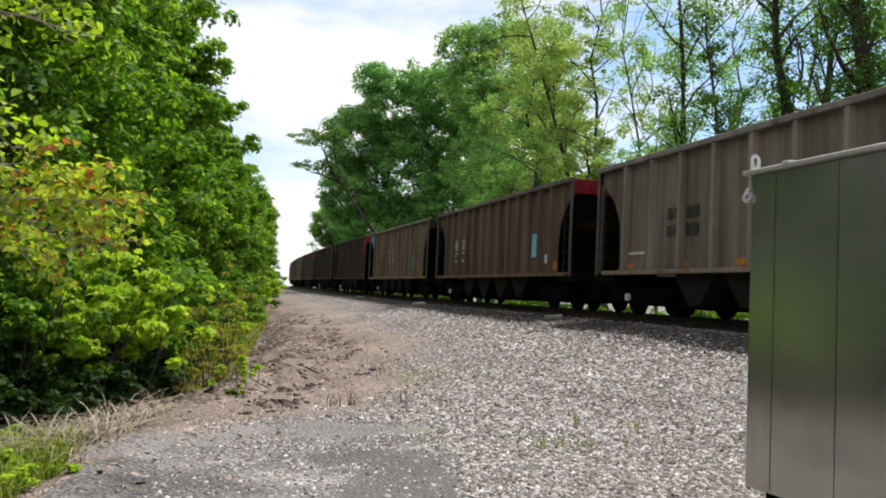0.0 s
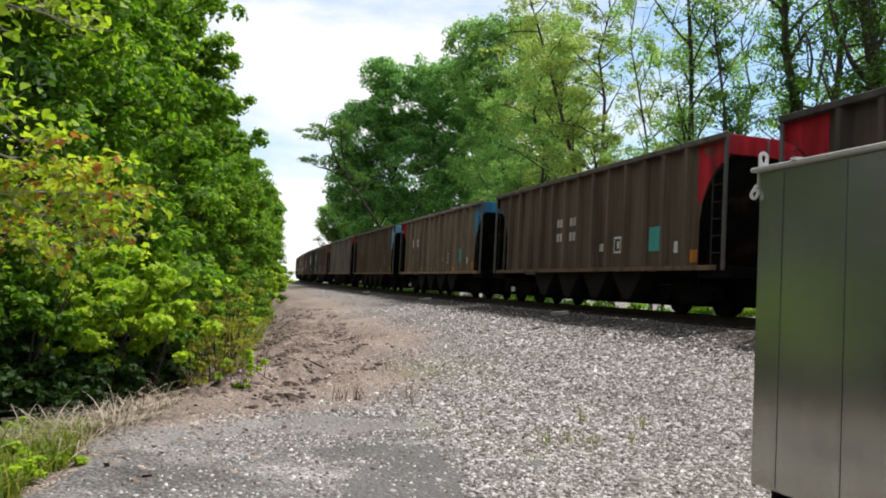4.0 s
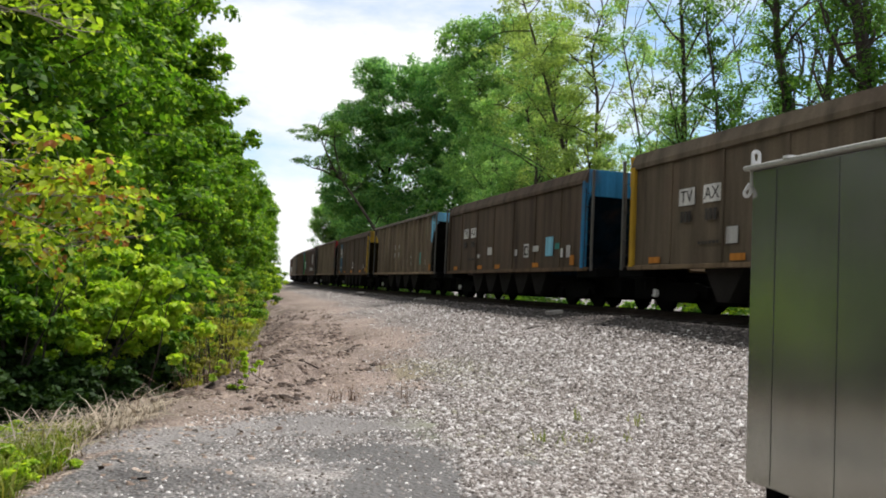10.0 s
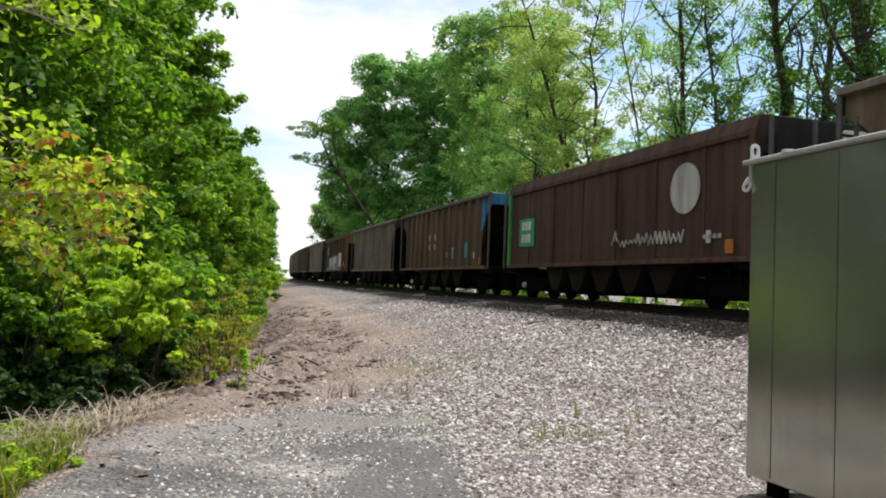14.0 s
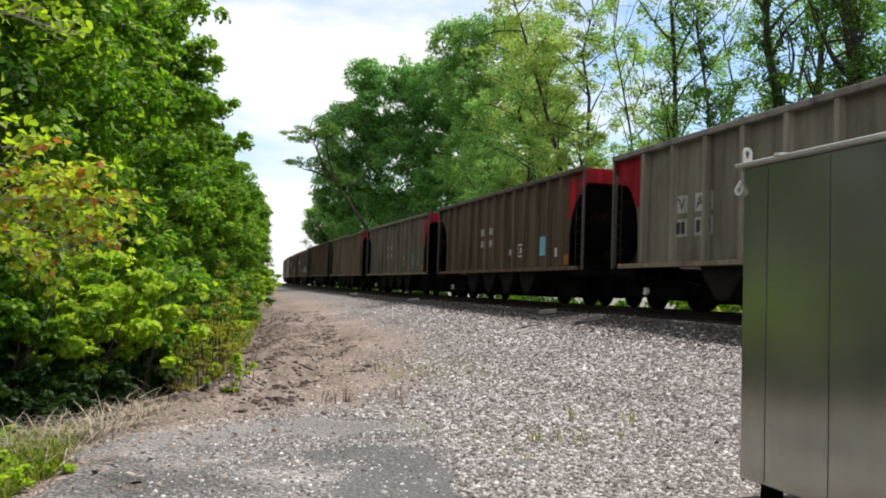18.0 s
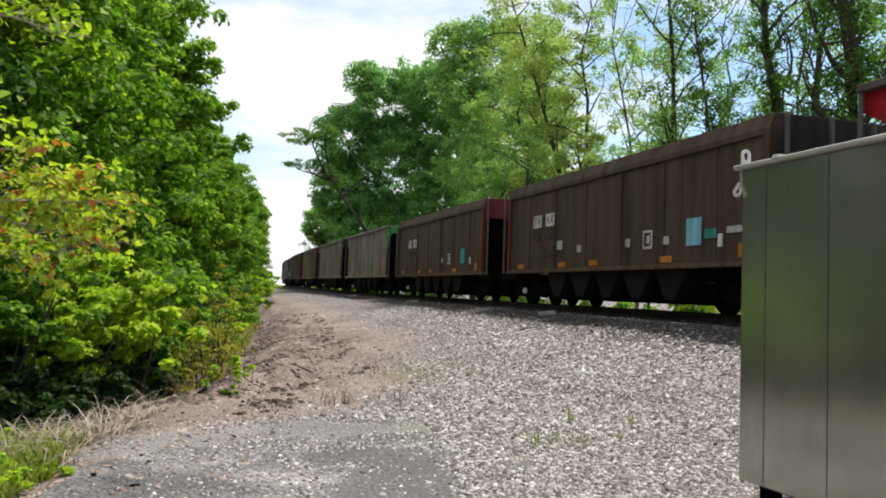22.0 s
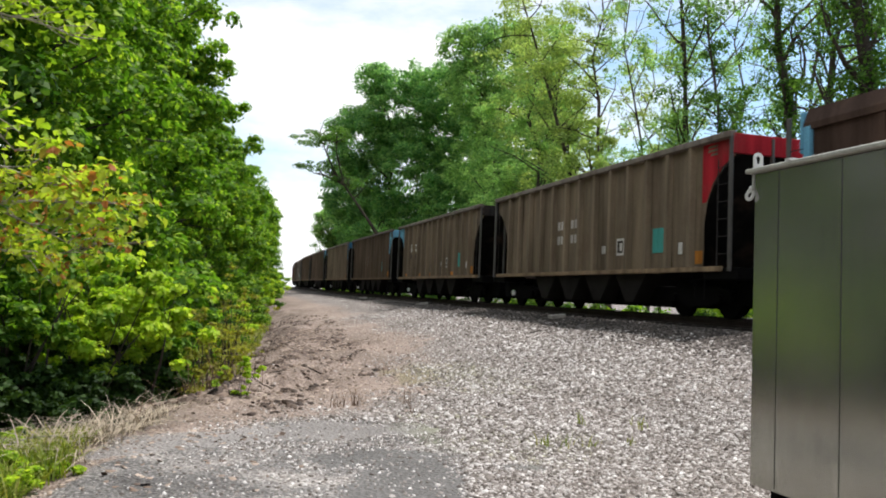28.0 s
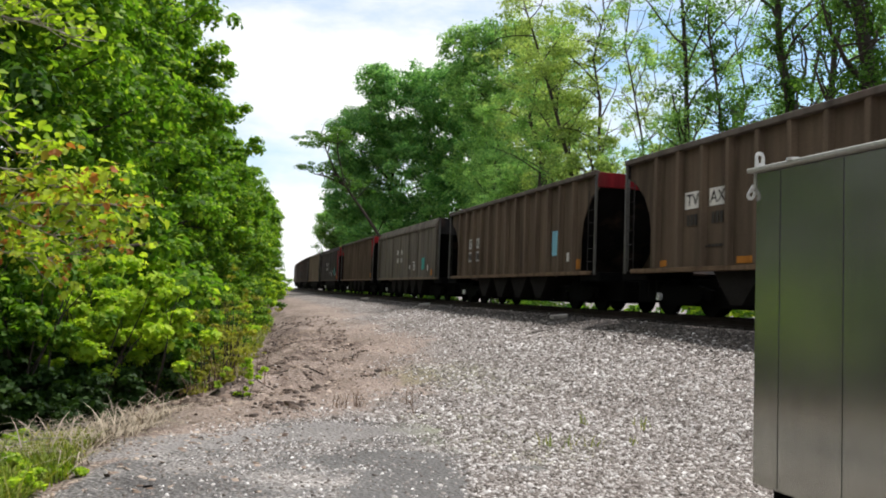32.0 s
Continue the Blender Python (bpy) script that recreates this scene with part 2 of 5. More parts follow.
def prism(points, axis, a, b):
    """A polygon of 2D points drawn out along an axis (0 x, 1 y, 2 z) from a to b."""
    bm = bmesh.new()
    def at(p, d):
        c = list(p)
        c.insert(axis, d)
        return bm.verts.new(c)
    lo, hi = [at(p, a) for p in points], [at(p, b) for p in points]
    n = len(points)
    bm.faces.new(lo[::-1])
    bm.faces.new(hi)
    for i in range(n):
        bm.faces.new((lo[i], lo[(i + 1) % n], hi[(i + 1) % n], hi[i]))
    bmesh.ops.recalc_face_normals(bm, faces=bm.faces)
    return bm


def rod(bm, a, b, r, sides=6, r2=None):
    a, b = Vector(a), Vector(b)
    q = (b - a).to_track_quat("Z", "Y").to_matrix()
    ring = []
    for p, rad in ((a, r), (b, r if r2 is None else r2)):
        ring.append([bm.verts.new(p + q @ Vector((rad * math.cos(k * math.tau / sides), rad * math.sin(k * math.tau / sides), 0))) for k in range(sides)])
    for k in range(sides):
        bm.faces.new((ring[0][k], ring[0][(k + 1) % sides], ring[1][(k + 1) % sides], ring[1][k]))
    bm.faces.new(ring[0][::-1])
    bm.faces.new(ring[1])
    return bm


# ---- the lie of the land ----
RAIL_TOP, TRACK_X, BEND_AT, BEND_R = 1.20, 12.25, 45.0, 1150.0


def track(s):
    """Place and heading (radians to the right) of the track's middle at s metres along it, at rail height."""
    if s <= BEND_AT:
        x, y, a = TRACK_X, s, 0.0
    else:
        a = (s - BEND_AT) / BEND_R
        x, y = TRACK_X + BEND_R * (1 - math.cos(a)), BEND_AT + BEND_R * math.sin(a)
    return x, y, RAIL_TOP + track_rise(s), a


def track_rise(s):
    return 0.006 * (math.sqrt((s - 40) ** 2 + 225) + (s - 40)) / 2


def lerp(v, pts):
    return float(np.interp(v, [p[0] for p in pts], [p[1] for p in pts]))


def bend(y):
    return 0.0 if y < BEND_AT else (y - BEND_AT) ** 2 / (2 * BEND_R)


def ground_z(x, y):
    """Height of the ground: a flat pull-off, the gravel bank up to the track, and a low wooded side."""
    q = x - bend(y)                                   # distance across, measured along the bend
    rise = track_rise(y) if y > 0 else 0.0
    far = min(1.0, max(0.0, (y - 8) / 45))
    toe = 5.2 - 3.2 * far                               # where the bank begins
    flat = 0.0 + 0.35 * far * min(1, max(0, q + 1)) + rise
    if q < toe:
        z = flat - 0.35 * max(0.0, min(1.0, (-q - 0.6) / 4.0))
    elif q < 10.3:
        u = (q - toe) / (10.3 - toe)
        z = flat + (0.98 + rise - flat) * (u * (1.25 - 0.25 * u))
    elif q < 14.4:
        z = 0.98 + rise
    else:
        z = 0.98 + rise - 0.9 * min(1.0, (q - 14.4) / 4.0)
    # the roadbed's flank falls away to the foot of the wood
    if y > 9.5:
        crest = lerp(y, [(9.5, -0.4), (12, 0.7), (16, 1.7), (22, 2.6), (32, 3.5), (50, 4.2), (90, 4.4)])
        over = max(0.0, crest - q)
        z -= min(1.0, (y - 9.5) / 4.0) * 0.95 * (1 - math.exp(-(over * over) / (1.2 + 1.1 * over)))
    if 10 < y < 36 and -0.5 < q < 5:                    # washed-out furrows on the bank's shoulder
        z += 0.17 * noise.noise((x * 1.3 - y * 0.75, y * 0.42 + x * 0.3, 4.0)) * min(1, (y - 10) / 3) * min(1, (36 - y) / 6) * min(1, q + 0.5) * min(1, 5 - q)
    z += 0.05 * noise.noise((x * 0.5, y * 0.5, 0)) * (1 if abs(q - 12.25) > 2.0 else 0.1)
    return z


def steps(segments):
    out = []
    for a, b, d in segments:
        out += list(np.arange(a, b, d))
    out.append(segments[-1][1])
    return out


def gravel_material():
    m, nt, b = material("gravel_and_leaf_litter", 0.9)
    c = nt.nodes.new("ShaderNodeTexCoord")
    vor = node(nt, "ShaderNodeTexVoronoi", Scale=22.0)
    nt.links.new(c.outputs["Object"], vor.inputs["Vector"])
    stone = ramp(nt, vor.outputs["Color"], [(0.1, (0.16, 0.142, 0.13)), (0.5, (0.34, 0.305, 0.28)), (0.9, (0.62, 0.585, 0.56))])
    crack = ramp(nt, vor.outputs["Distance"], [(0.15, (1, 1, 1)), (0.65, (0.22, 0.205, 0.19))])
    stone = blend(nt, "MULTIPLY", stone, crack, 0.85)
    fine = noise_at(nt, 40, 6)
    soil = ramp(nt, fine.outputs["Fac"], [(0.3, (0.095, 0.07, 0.055)), (0.5, (0.245, 0.195, 0.163)), (0.7, (0.42, 0.355, 0.31))])
    tar = ramp(nt, fine.outputs["Fac"], [(0.3, (0.075, 0.073, 0.072)), (0.5, (0.15, 0.146, 0.143)), (0.7, (0.36, 0.35, 0.34))])
    worn = noise_at(nt, 0.9, 8, 0.65)
    dark_soil = ramp(nt, fine.outputs["Fac"], [(0.3, (0.045, 0.031, 0.024)), (0.5, (0.115, 0.085, 0.068)), (0.7, (0.23, 0.18, 0.15))])
    tar = blend(nt, "MULTIPLY", tar, ramp(nt, worn.outputs["Fac"], [(0.36, (0.6, 0.6, 0.6)), (0.5, (0.95, 0.95, 0.94)), (0.62, (1.7, 1.66, 1.6))]))
    # how much soil and litter, how much bare tarmac: painted on the sheet's corners
    att = nt.nodes.new("ShaderNodeVertexColor")
    att.layer_name = "cover"
    sep = nt.nodes.new("ShaderNodeSeparateColor")
    nt.links.new(att.outputs["Color"], sep.inputs["Color"])
    broken = noise_at(nt, 1.4, 9, 0.7)
    def cover(channel):
        s = nt.nodes.new("ShaderNodeMath")
        s.operation = "ADD"
        nt.links.new(sep.outputs[channel], s.inputs[0])
        nt.links.new(broken.outputs["Fac"], s.inputs[1])
        return ramp(nt, s.outputs[0], [(0.84, (0, 0, 0)), (1.12, (1, 1, 1))])
    # soil turns darker in broken streaks towards the wood
    clods = noise_at(nt, 1.1, 8, 0.65, stretch=(1.6, 0.55, 1))
    deep = nt.nodes.new("ShaderNodeMath")
    deep.operation = "MULTIPLY"
    nt.links.new(ramp(nt, sep.outputs["Red"], [(0.72, (0, 0, 0)), (1.0, (1, 1, 1))]), deep.inputs[0])
    nt.links.new(ramp(nt, clods.outputs["Fac"], [(0.42, (0, 0, 0)), (0.58, (1, 1, 1))]), deep.inputs[1])
    soil = blend(nt, "MIX", soil, dark_soil, deep.outputs[0])
    col = blend(nt, "MIX", stone, soil, cover("Red"))
    col = blend(nt, "MIX", col, tar, cover("Green"))
    pave = nt.nodes.new("ShaderNodeVertexColor")
    pave.layer_name = "paving"
    laid = nt.nodes.new("ShaderNodeSeparateColor")
    nt.links.new(pave.outputs["Color"], laid.inputs["Color"])
    pit = noise_at(nt, 90, 4)
    bleached = ramp(nt, pit.outputs["Fac"], [(0.3, (0.17, 0.163, 0.158)), (0.6, (0.27, 0.26, 0.25))])
    newer = ramp(nt, pit.outputs["Fac"], [(0.3, (0.085, 0.085, 0.082)), (0.6, (0.155, 0.153, 0.15))])
    col = blend(nt, "MIX", col, bleached, ramp(nt, laid.outputs["Green"], [(0.35, (0, 0, 0)), (0.65, (0.9, 0.9, 0.9))]))
    col = blend(nt, "MIX", col, newer, ramp(nt, laid.outputs["Red"], [(0.4, (0, 0, 0)), (0.6, (0.95, 0.95, 0.95))]))
    mossy = blend(nt, "MULTIPLY", col, (0.90, 0.97, 0.76))
    col = blend(nt, "MIX", col, mossy, cover("Blue"))
    broad = noise_at(nt, 0.45, 6, 0.6)
    col = blend(nt, "MULTIPLY", col, ramp(nt, broad.outputs["Fac"], [(0.3, (0.70, 0.69, 0.68)), (0.7, (1.18, 1.17, 1.16))]), 1.0)
    # alpha darkens the ballast: coal dust together with the train's painted shade
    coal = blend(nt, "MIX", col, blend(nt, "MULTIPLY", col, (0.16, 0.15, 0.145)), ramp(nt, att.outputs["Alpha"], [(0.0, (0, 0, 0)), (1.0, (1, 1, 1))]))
    nt.links.new(coal, b.inputs["Base Color"])
    bump(nt, b, vor.outputs["Distance"], 0.9, 0.03)
    return m


GRAVEL = gravel_material()


def soil_amount(x, y):
    q = x - bend(y)
    edge = lerp(y, [(0, -2.0), (6, -0.8), (9.3, 0.9), (12, 3.2), (16, 4.4), (25, 5.4), (45, 6.0), (100, 6.5), (400, 6.5)])
    edge += 0.9 * noise.noise((x * 0.35, y * 0.22, 9.0))
    return max(0.0, min(1.0, 0.5 + (edge - q) * 0.26))


def tar_amount(x, y):
    """Worn tarmac of the pull-off, loose at its left and cut off by the ballast."""
    left = x - lerp(y, [(4, -1.5), (6.3, -1.0), (7.5, -0.55), (8.4, 0.0), (8.9, 0.5)])
    top = 8.98 - y
    right = lerp(y, [(4, 1.7), (5.7, 2.0), (6.4, 2.25), (7.4, 2.42), (8.9, 2.6)]) - x
    d = min(left, top, right, (y - 2.6) * 0.5) + 0.16 * noise.noise((x * 1.6, y * 1.6, 5.0))
    return max(0.0, min(0.9, 0.48 + d * 2.4))


def dark_patch(x, y):
    """A smooth patch of newer, darker tarmac, and a crumb of it lying apart."""
    d = min((x - lerp(y, [(4, 0.7), (5.8, 0.95), (7.3, 1.25)])) * 0.35 + 0.25 * noise.noise((x * 2.2, y * 2.2, 1.0)), 7.36 + 0.06 * math.sin(x * 5) - y, lerp(y, [(4, 1.6), (5.7, 1.95), (6.4, 2.15), (7.0, 2.2), (7.35, 2.0)]) - x + 0.12 * noise.noise((x * 3, y * 3, 8.0)))
    d = min(d, y - 3.4)
    d = max(d, 0.16 - math.hypot((x - 2.78) * 0.62, (y - 6.62) * 1.1))
    return max(0.0, min(1.0, 0.5 + (d + 0.05 * noise.noise((x * 4, y * 4, 2.0))) * 6))


def pale_band(x, y):
    """The smooth, bleached upper strip of the old tarmac."""
    mid = 8.25 + 0.1 * x - 0.32 * max(0.0, 0.5 - x)
    half = 0.50 if x < 1.6 else max(0.0, 0.50 - 0.4 * (x - 1.6))
    d = min(half - abs(y - mid), x + 0.9, 2.6 - x)
    return max(0.0, min(1.0, 0.45 + (d + 0.22 * noise.noise((x * 1.9, y * 2.6, 7.0))) * 4))


def moss_amount(x, y):
    d = math.hypot((x - 3.2) / 1.6, (y - 8.2) / 2.2)
    d2 = math.hypot((x - 4.2) / 1.6, (y - 13.5) / 3.5)
    return max(0.0, min(0.6, 0.75 * (1 - min(d, d2)) + 0.15))


def coal_shade_amount(x, y):
    """Coal dust, oil and painted train shade on ballast between and beside the rails."""
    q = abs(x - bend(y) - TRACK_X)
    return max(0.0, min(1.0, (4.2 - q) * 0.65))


def make_ground():
    xs = steps([(-2600, -300, 460), (-300, -40, 52), (-40, -6, 3.4), (-6, -2, 0.3), (-2, 5, 0.11), (5, 11, 0.22), (11, 15, 0.25), (15, 20, 1.0), (20, 60, 5), (60, 400, 68), (400, 3000, 520)])
    ys = steps([(-2600, -100, 500), (-100, -6, 9.4), (-6, 3, 0.7), (3, 10, 0.11), (10, 30, 0.22), (30, 60, 0.75), (60, 200, 4), (200, 600, 40), (600, 4400, 380)])
    verts, cols, smooth = [], [], []
    for y in ys:
        for x in xs:
            near = abs(x) < 60 and -20 < y < 420
            verts.append((x, y, ground_z(x, y) if near else ground_z(max(-60, min(60, x)), max(-20, min(420, y)))))
            smooth += [dark_patch(x, y), pale_band(x, y), 0.0, 1.0]
            cols += [soil_amount(x, y), tar_amount(x, y), moss_amount(x, y), coal_shade_amount(x, y)]
    w = len(xs)
    faces = [(j * w + i, j * w + i + 1, (j + 1) * w + i + 1, (j + 1) * w + i) for j in range(len(ys) - 1) for i in range(w - 1)]
    ob = mesh_ob("ground", verts, faces, GRAVEL, smooth=True)
    layer = ob.data.color_attributes.new("cover", "FLOAT_COLOR", "POINT")
    layer.data.foreach_set("color", cols)
    layer = ob.data.color_attributes.new("paving", "FLOAT_COLOR", "POINT")
    layer.data.foreach_set("color", smooth)
    return tagged(ob, "grey gravel bank with leaf litter and worn tarmac", "ground", kind="structure")


ground = make_ground()


def scatter_chips(name, label, mat, places, sizes, flat, seed):
    """Many small angular stones or chips, all in one mesh."""
    rng = np.random.default_rng(seed)
    n = len(places)
    base = np.array([(-1, -1, -1), (1, -1, -1), (1, 1, -1), (-1, 1, -1), (-1, -1, 1), (1, -1, 1), (1, 1, 1), (-1, 1, 1)], float) * 0.5
    quads = np.array([(4, 5, 6, 7), (0, 1, 5, 4), (1, 2, 6, 5), (2, 3, 7, 6), (3, 0, 4, 7)])
    v = base[None] * rng.uniform(0.55, 1.15, (n, 8, 3))
    v[:, 4:, :2] *= rng.uniform(0.45, 0.9, (n, 1, 1))
    v *= np.asarray(sizes)[:, None, None] * np.stack([rng.uniform(0.8, 1.4, n), rng.uniform(0.6, 1.0, n), np.full(n, flat)], 1)[:, None, :]
    a = rng.uniform(0, math.tau, n)
    ca, sa = np.cos(a)[:, None], np.sin(a)[:, None]
    tilt = rng.normal(0, 0.3, n)[:, None]
    x, y, z = v[..., 0], v[..., 1], v[..., 2] + v[..., 0] * tilt
    v = np.stack([x * ca - y * sa, x * sa + y * ca, z], -1) + np.asarray(places)[:, None, :]
    f = (quads[None] + (np.arange(n) * 8)[:, None, None]).reshape(-1, 4)
    return tagged(quick_mesh(name, v.reshape(-1, 3), f, mat), label, name.replace("_", " "), kind="stuff")


def quick_mesh(name, verts, quads, mat, parent=None):
    me = bpy.data.meshes.new(name)
    me.vertices.add(len(verts))
    me.vertices.foreach_set("co", np.asarray(verts, np.float32).ravel())
    me.loops.add(len(quads) * 4)
    me.loops.foreach_set("vertex_index", np.asarray(quads, np.int32).ravel())
    me.polygons.add(len(quads))
    me.polygons.foreach_set("loop_start", np.arange(0, len(quads) * 4, 4, dtype=np.int32))
    me.update(calc_edges=True)
    me.materials.append(mat)
    ob = new(name, me)
    if parent:
        ob.parent = parent
    return ob


def chip_material(name, stops):
    m, nt, b = material(name, 0.85)
    geo = nt.nodes.new("ShaderNodeNewGeometry")
    fine = noise_at(nt, 60, 4)
    col = blend(nt, "MULTIPLY", ramp(nt, geo.outputs["Random Per Island"], stops), ramp(nt, fine.outputs["Fac"], [(0.3, (0.75,) * 3), (0.7, (1.1,) * 3)]), 0.7)
    nt.links.new(col, b.inputs["Base Color"])
    return m


STONE = chip_material("crushed_limestone", [(0, (0.075, 0.062, 0.053)), (0.35, (0.17, 0.15, 0.134)), (0.68, (0.335, 0.312, 0.292)), (0.87, (0.52, 0.50, 0.48)), (1, (0.70, 0.69, 0.67))])
COAL_SHADE_STONE = chip_material("coal_and_shade_ballast", [(0, (0.018, 0.015, 0.013)), (0.5, (0.06, 0.05, 0.043)), (0.85, (0.13, 0.113, 0.10)), (1, (0.27, 0.25, 0.235))])
DEBRIS = chip_material("rotten_bark", [(0, (0.035, 0.025, 0.02)), (0.6, (0.10, 0.072, 0.056)), (1, (0.22, 0.165, 0.13))])
LITTER = chip_material("dead_leaf_litter", [(0, (0.085, 0.058, 0.044)), (0.5, (0.23, 0.17, 0.13)), (1, (0.46, 0.38, 0.31))])


def stones():
    rng = np.random.default_rng(5)
    def fill(n, xr, yr, keep):
        out = []
        while len(out) < n:
            x, y = rng.uniform(*xr), rng.uniform(*yr)
            if rng.random() < keep(x, y):
                out.append((x, y, ground_z(x, y)))
        return out
    def bare(x, y):
        patchy = 0.5 + 0.9 * noise.noise((x * 0.9, y * 0.9, 3.0))
        tarry = min(1.0, max(0.0, (tar_amount(x, y) - 0.45) * 3))
        if max(dark_patch(x, y), pale_band(x, y)) > 0.7:
            return 0.16 if dark_patch(x, y) > 0.5 else 0.08
        if abs(y - 7.62 + 0.14 * (x - 1)) < 0.2 and 0.2 < x < 2.7:      # line of pale stones along the patch
            return 1.0
        return max(0.03, 1 - 1.25 * soil_amount(x, y)) * (1 - tarry * (0.72 - 0.9 * max(0.0, patchy - 0.25)))
    p = fill(27000, (-1.5, 6.5), (5.2, 9.2), bare) + fill(34000, (-1.5, 10.6), (8, 17), bare) + fill(11000, (0, 11), (17, 32), bare) + fill(3500, (2, 11), (32, 60), bare)
    sizes = rng.lognormal(-3.38, 0.36, len(p)).clip(0.016, 0.085)
    sizes *= np.array([0.58 if tar_amount(x, y) > 0.6 else (1.05 - 0.5 * soil_amount(x, y)) * lerp(y, [(5, 0.62), (8, 0.82), (12, 1.1), (20, 1.25)]) for x, y, z in p])
    # towards the rails coal dust, oil and painted shade blacken more of the stones
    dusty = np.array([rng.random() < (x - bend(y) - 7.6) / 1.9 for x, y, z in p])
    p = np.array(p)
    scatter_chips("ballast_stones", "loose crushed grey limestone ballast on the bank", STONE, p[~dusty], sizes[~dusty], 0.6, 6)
    scatter_chips("dusty_ballast", "ballast stones beside the rails, dark with coal dust and painted shade", COAL_SHADE_STONE, p[dusty], sizes[dusty], 0.6, 9)
    p = fill(15000, (-3, 5), (6, 26), lambda x, y: soil_amount(x, y) ** 2)
    scatter_chips("leaf_litter", "brown dead leaves and bark chips on the ground", LITTER, p, rng.uniform(0.025, 0.09, len(p)), 0.12, 7)
    p = []
    for k in range(190):
        y = rng.uniform(9.6, 34)
        x = lerp(y, [(9.6, 0.1), (12, 0.6), (16, 1.2), (27, 2.6), (34, 3.2)]) + (rng.uniform(-0.3, 1.9) * (0.6 if y < 12 else 1.0) if k < 75 else rng.uniform(-0.6, 0.25))
        run = rng.uniform(0.2, 1.0)
        for _ in range(rng.integers(4, 14)):
            u = rng.normal(0, 0.3) * run
            px, py = x + u + rng.normal(0, 0.05), y + 1.6 * u + rng.normal(0, 0.14)
            p.append((px, py, ground_z(px, py) + 0.01))
    for k in range(16):
        y0 = rng.uniform(13, 30)
        x0 = lerp(y0, [(13, 0.9), (20, 1.9), (30, 3.0)]) + rng.uniform(0.0, 1.6)
        for u in np.linspace(0, rng.uniform(0.5, 1.4), 26):
            px, py = x0 + 0.8 * u + rng.normal(0, 0.03), y0 + 1.5 * u + rng.normal(0, 0.06)
            p.append((px, py, ground_z(px, py) + 0.01))
    scatter_chips("bark_debris", "dark clods of rotten bark and earth on the slope", DEBRIS, p, rng.lognormal(-2.9, 0.5, len(p)).clip(0.02, 0.2), 0.4, 8)


stones()


def rails():
    prof = [(-0.07, 0), (0.07, 0), (0.07, 0.015), (0.012, 0.04), (0.012, 0.125), (0.036, 0.135), (0.036, 0.17), (-0.036, 0.17), (-0.036, 0.135), (-0.012, 0.125), (-0.012, 0.04), (-0.07, 0.015)]
    ss = list(range(-60, 420, 6))
    for side in (-0.755, 0.755):
        verts, faces = [], []
        for s in ss:
            x, y, z, a = track(s)
            for px, pz in prof:
                verts.append((x + (side + px) * math.cos(a), y - (side + px) * math.sin(a), z - 0.17 + pz))
        n = len(prof)
        for j in range(len(ss) - 1):
            for i in range(n):
                faces.append((j * n + i, j * n + (i + 1) % n, (j + 1) * n + (i + 1) % n, (j + 1) * n + i))
        tagged(mesh_ob("rail", verts, faces, RAIL), "rusty steel rail on wooden ties", "rail", "running rails", "structure")


rails()


def ties():
    bm = boxes(((-1.3, -0.11, -0.18), (1.3, 0.11, 0.0)), bevel=0.012)
    bed = tagged(new("tie_row"), "row of weathered wooden ties bedded in ballast", "railway ties", kind="structure")
    first = part("tie", bm, TIE, bed)
    far = []
    rng = random.Random(4)
    k = 0
    s = -30.0
    while s < 300:
        x, y, z, a = track(s)
        if s < 110:
            ob = first if k == 0 else new("tie", first.data)
            ob.parent = bed
            ob.matrix_basis = pose(x + rng.uniform(-0.04, 0.04), y, z - 0.172, 0, 0, -math.degrees(a) + rng.uniform(-1, 1))
            k += 1
        else:
            far.append((x, y, z - 0.172, a))
        s += 0.53
    v, f = [], []
    for x, y, z, a in far:
        o = len(v)
        for dx, dy, dz in ((-1.3, -0.11, -0.1), (1.3, -0.11, -0.1), (1.3, 0.11, -0.1), (-1.3, 0.11, -0.1), (-1.3, -0.11, 0), (1.3, -0.11, 0), (1.3, 0.11, 0), (-1.3, 0.11, 0)):
            v.append((x + dx * math.cos(a) + dy * math.sin(a), y - dx * math.sin(a) + dy * math.cos(a), z + dz))
        f += [(o + 4, o + 5, o + 6, o + 7), (o, o + 1, o + 5, o + 4), (o + 1, o + 2, o + 6, o + 5), (o + 2, o + 3, o + 7, o + 6), (o + 3, o, o + 4, o + 7)]
    tagged(mesh_ob("far_ties", v, f, TIE, bed), kind="stuff")


ties()

# ---- the coal train ----
PITCH, HALF, TOP, SILL = 16.18, 1.60, 4.08, 1.14     # coupled length, half width, heights over the rail
TRUCK_AT, WHEEL_R = 5.35, 0.46


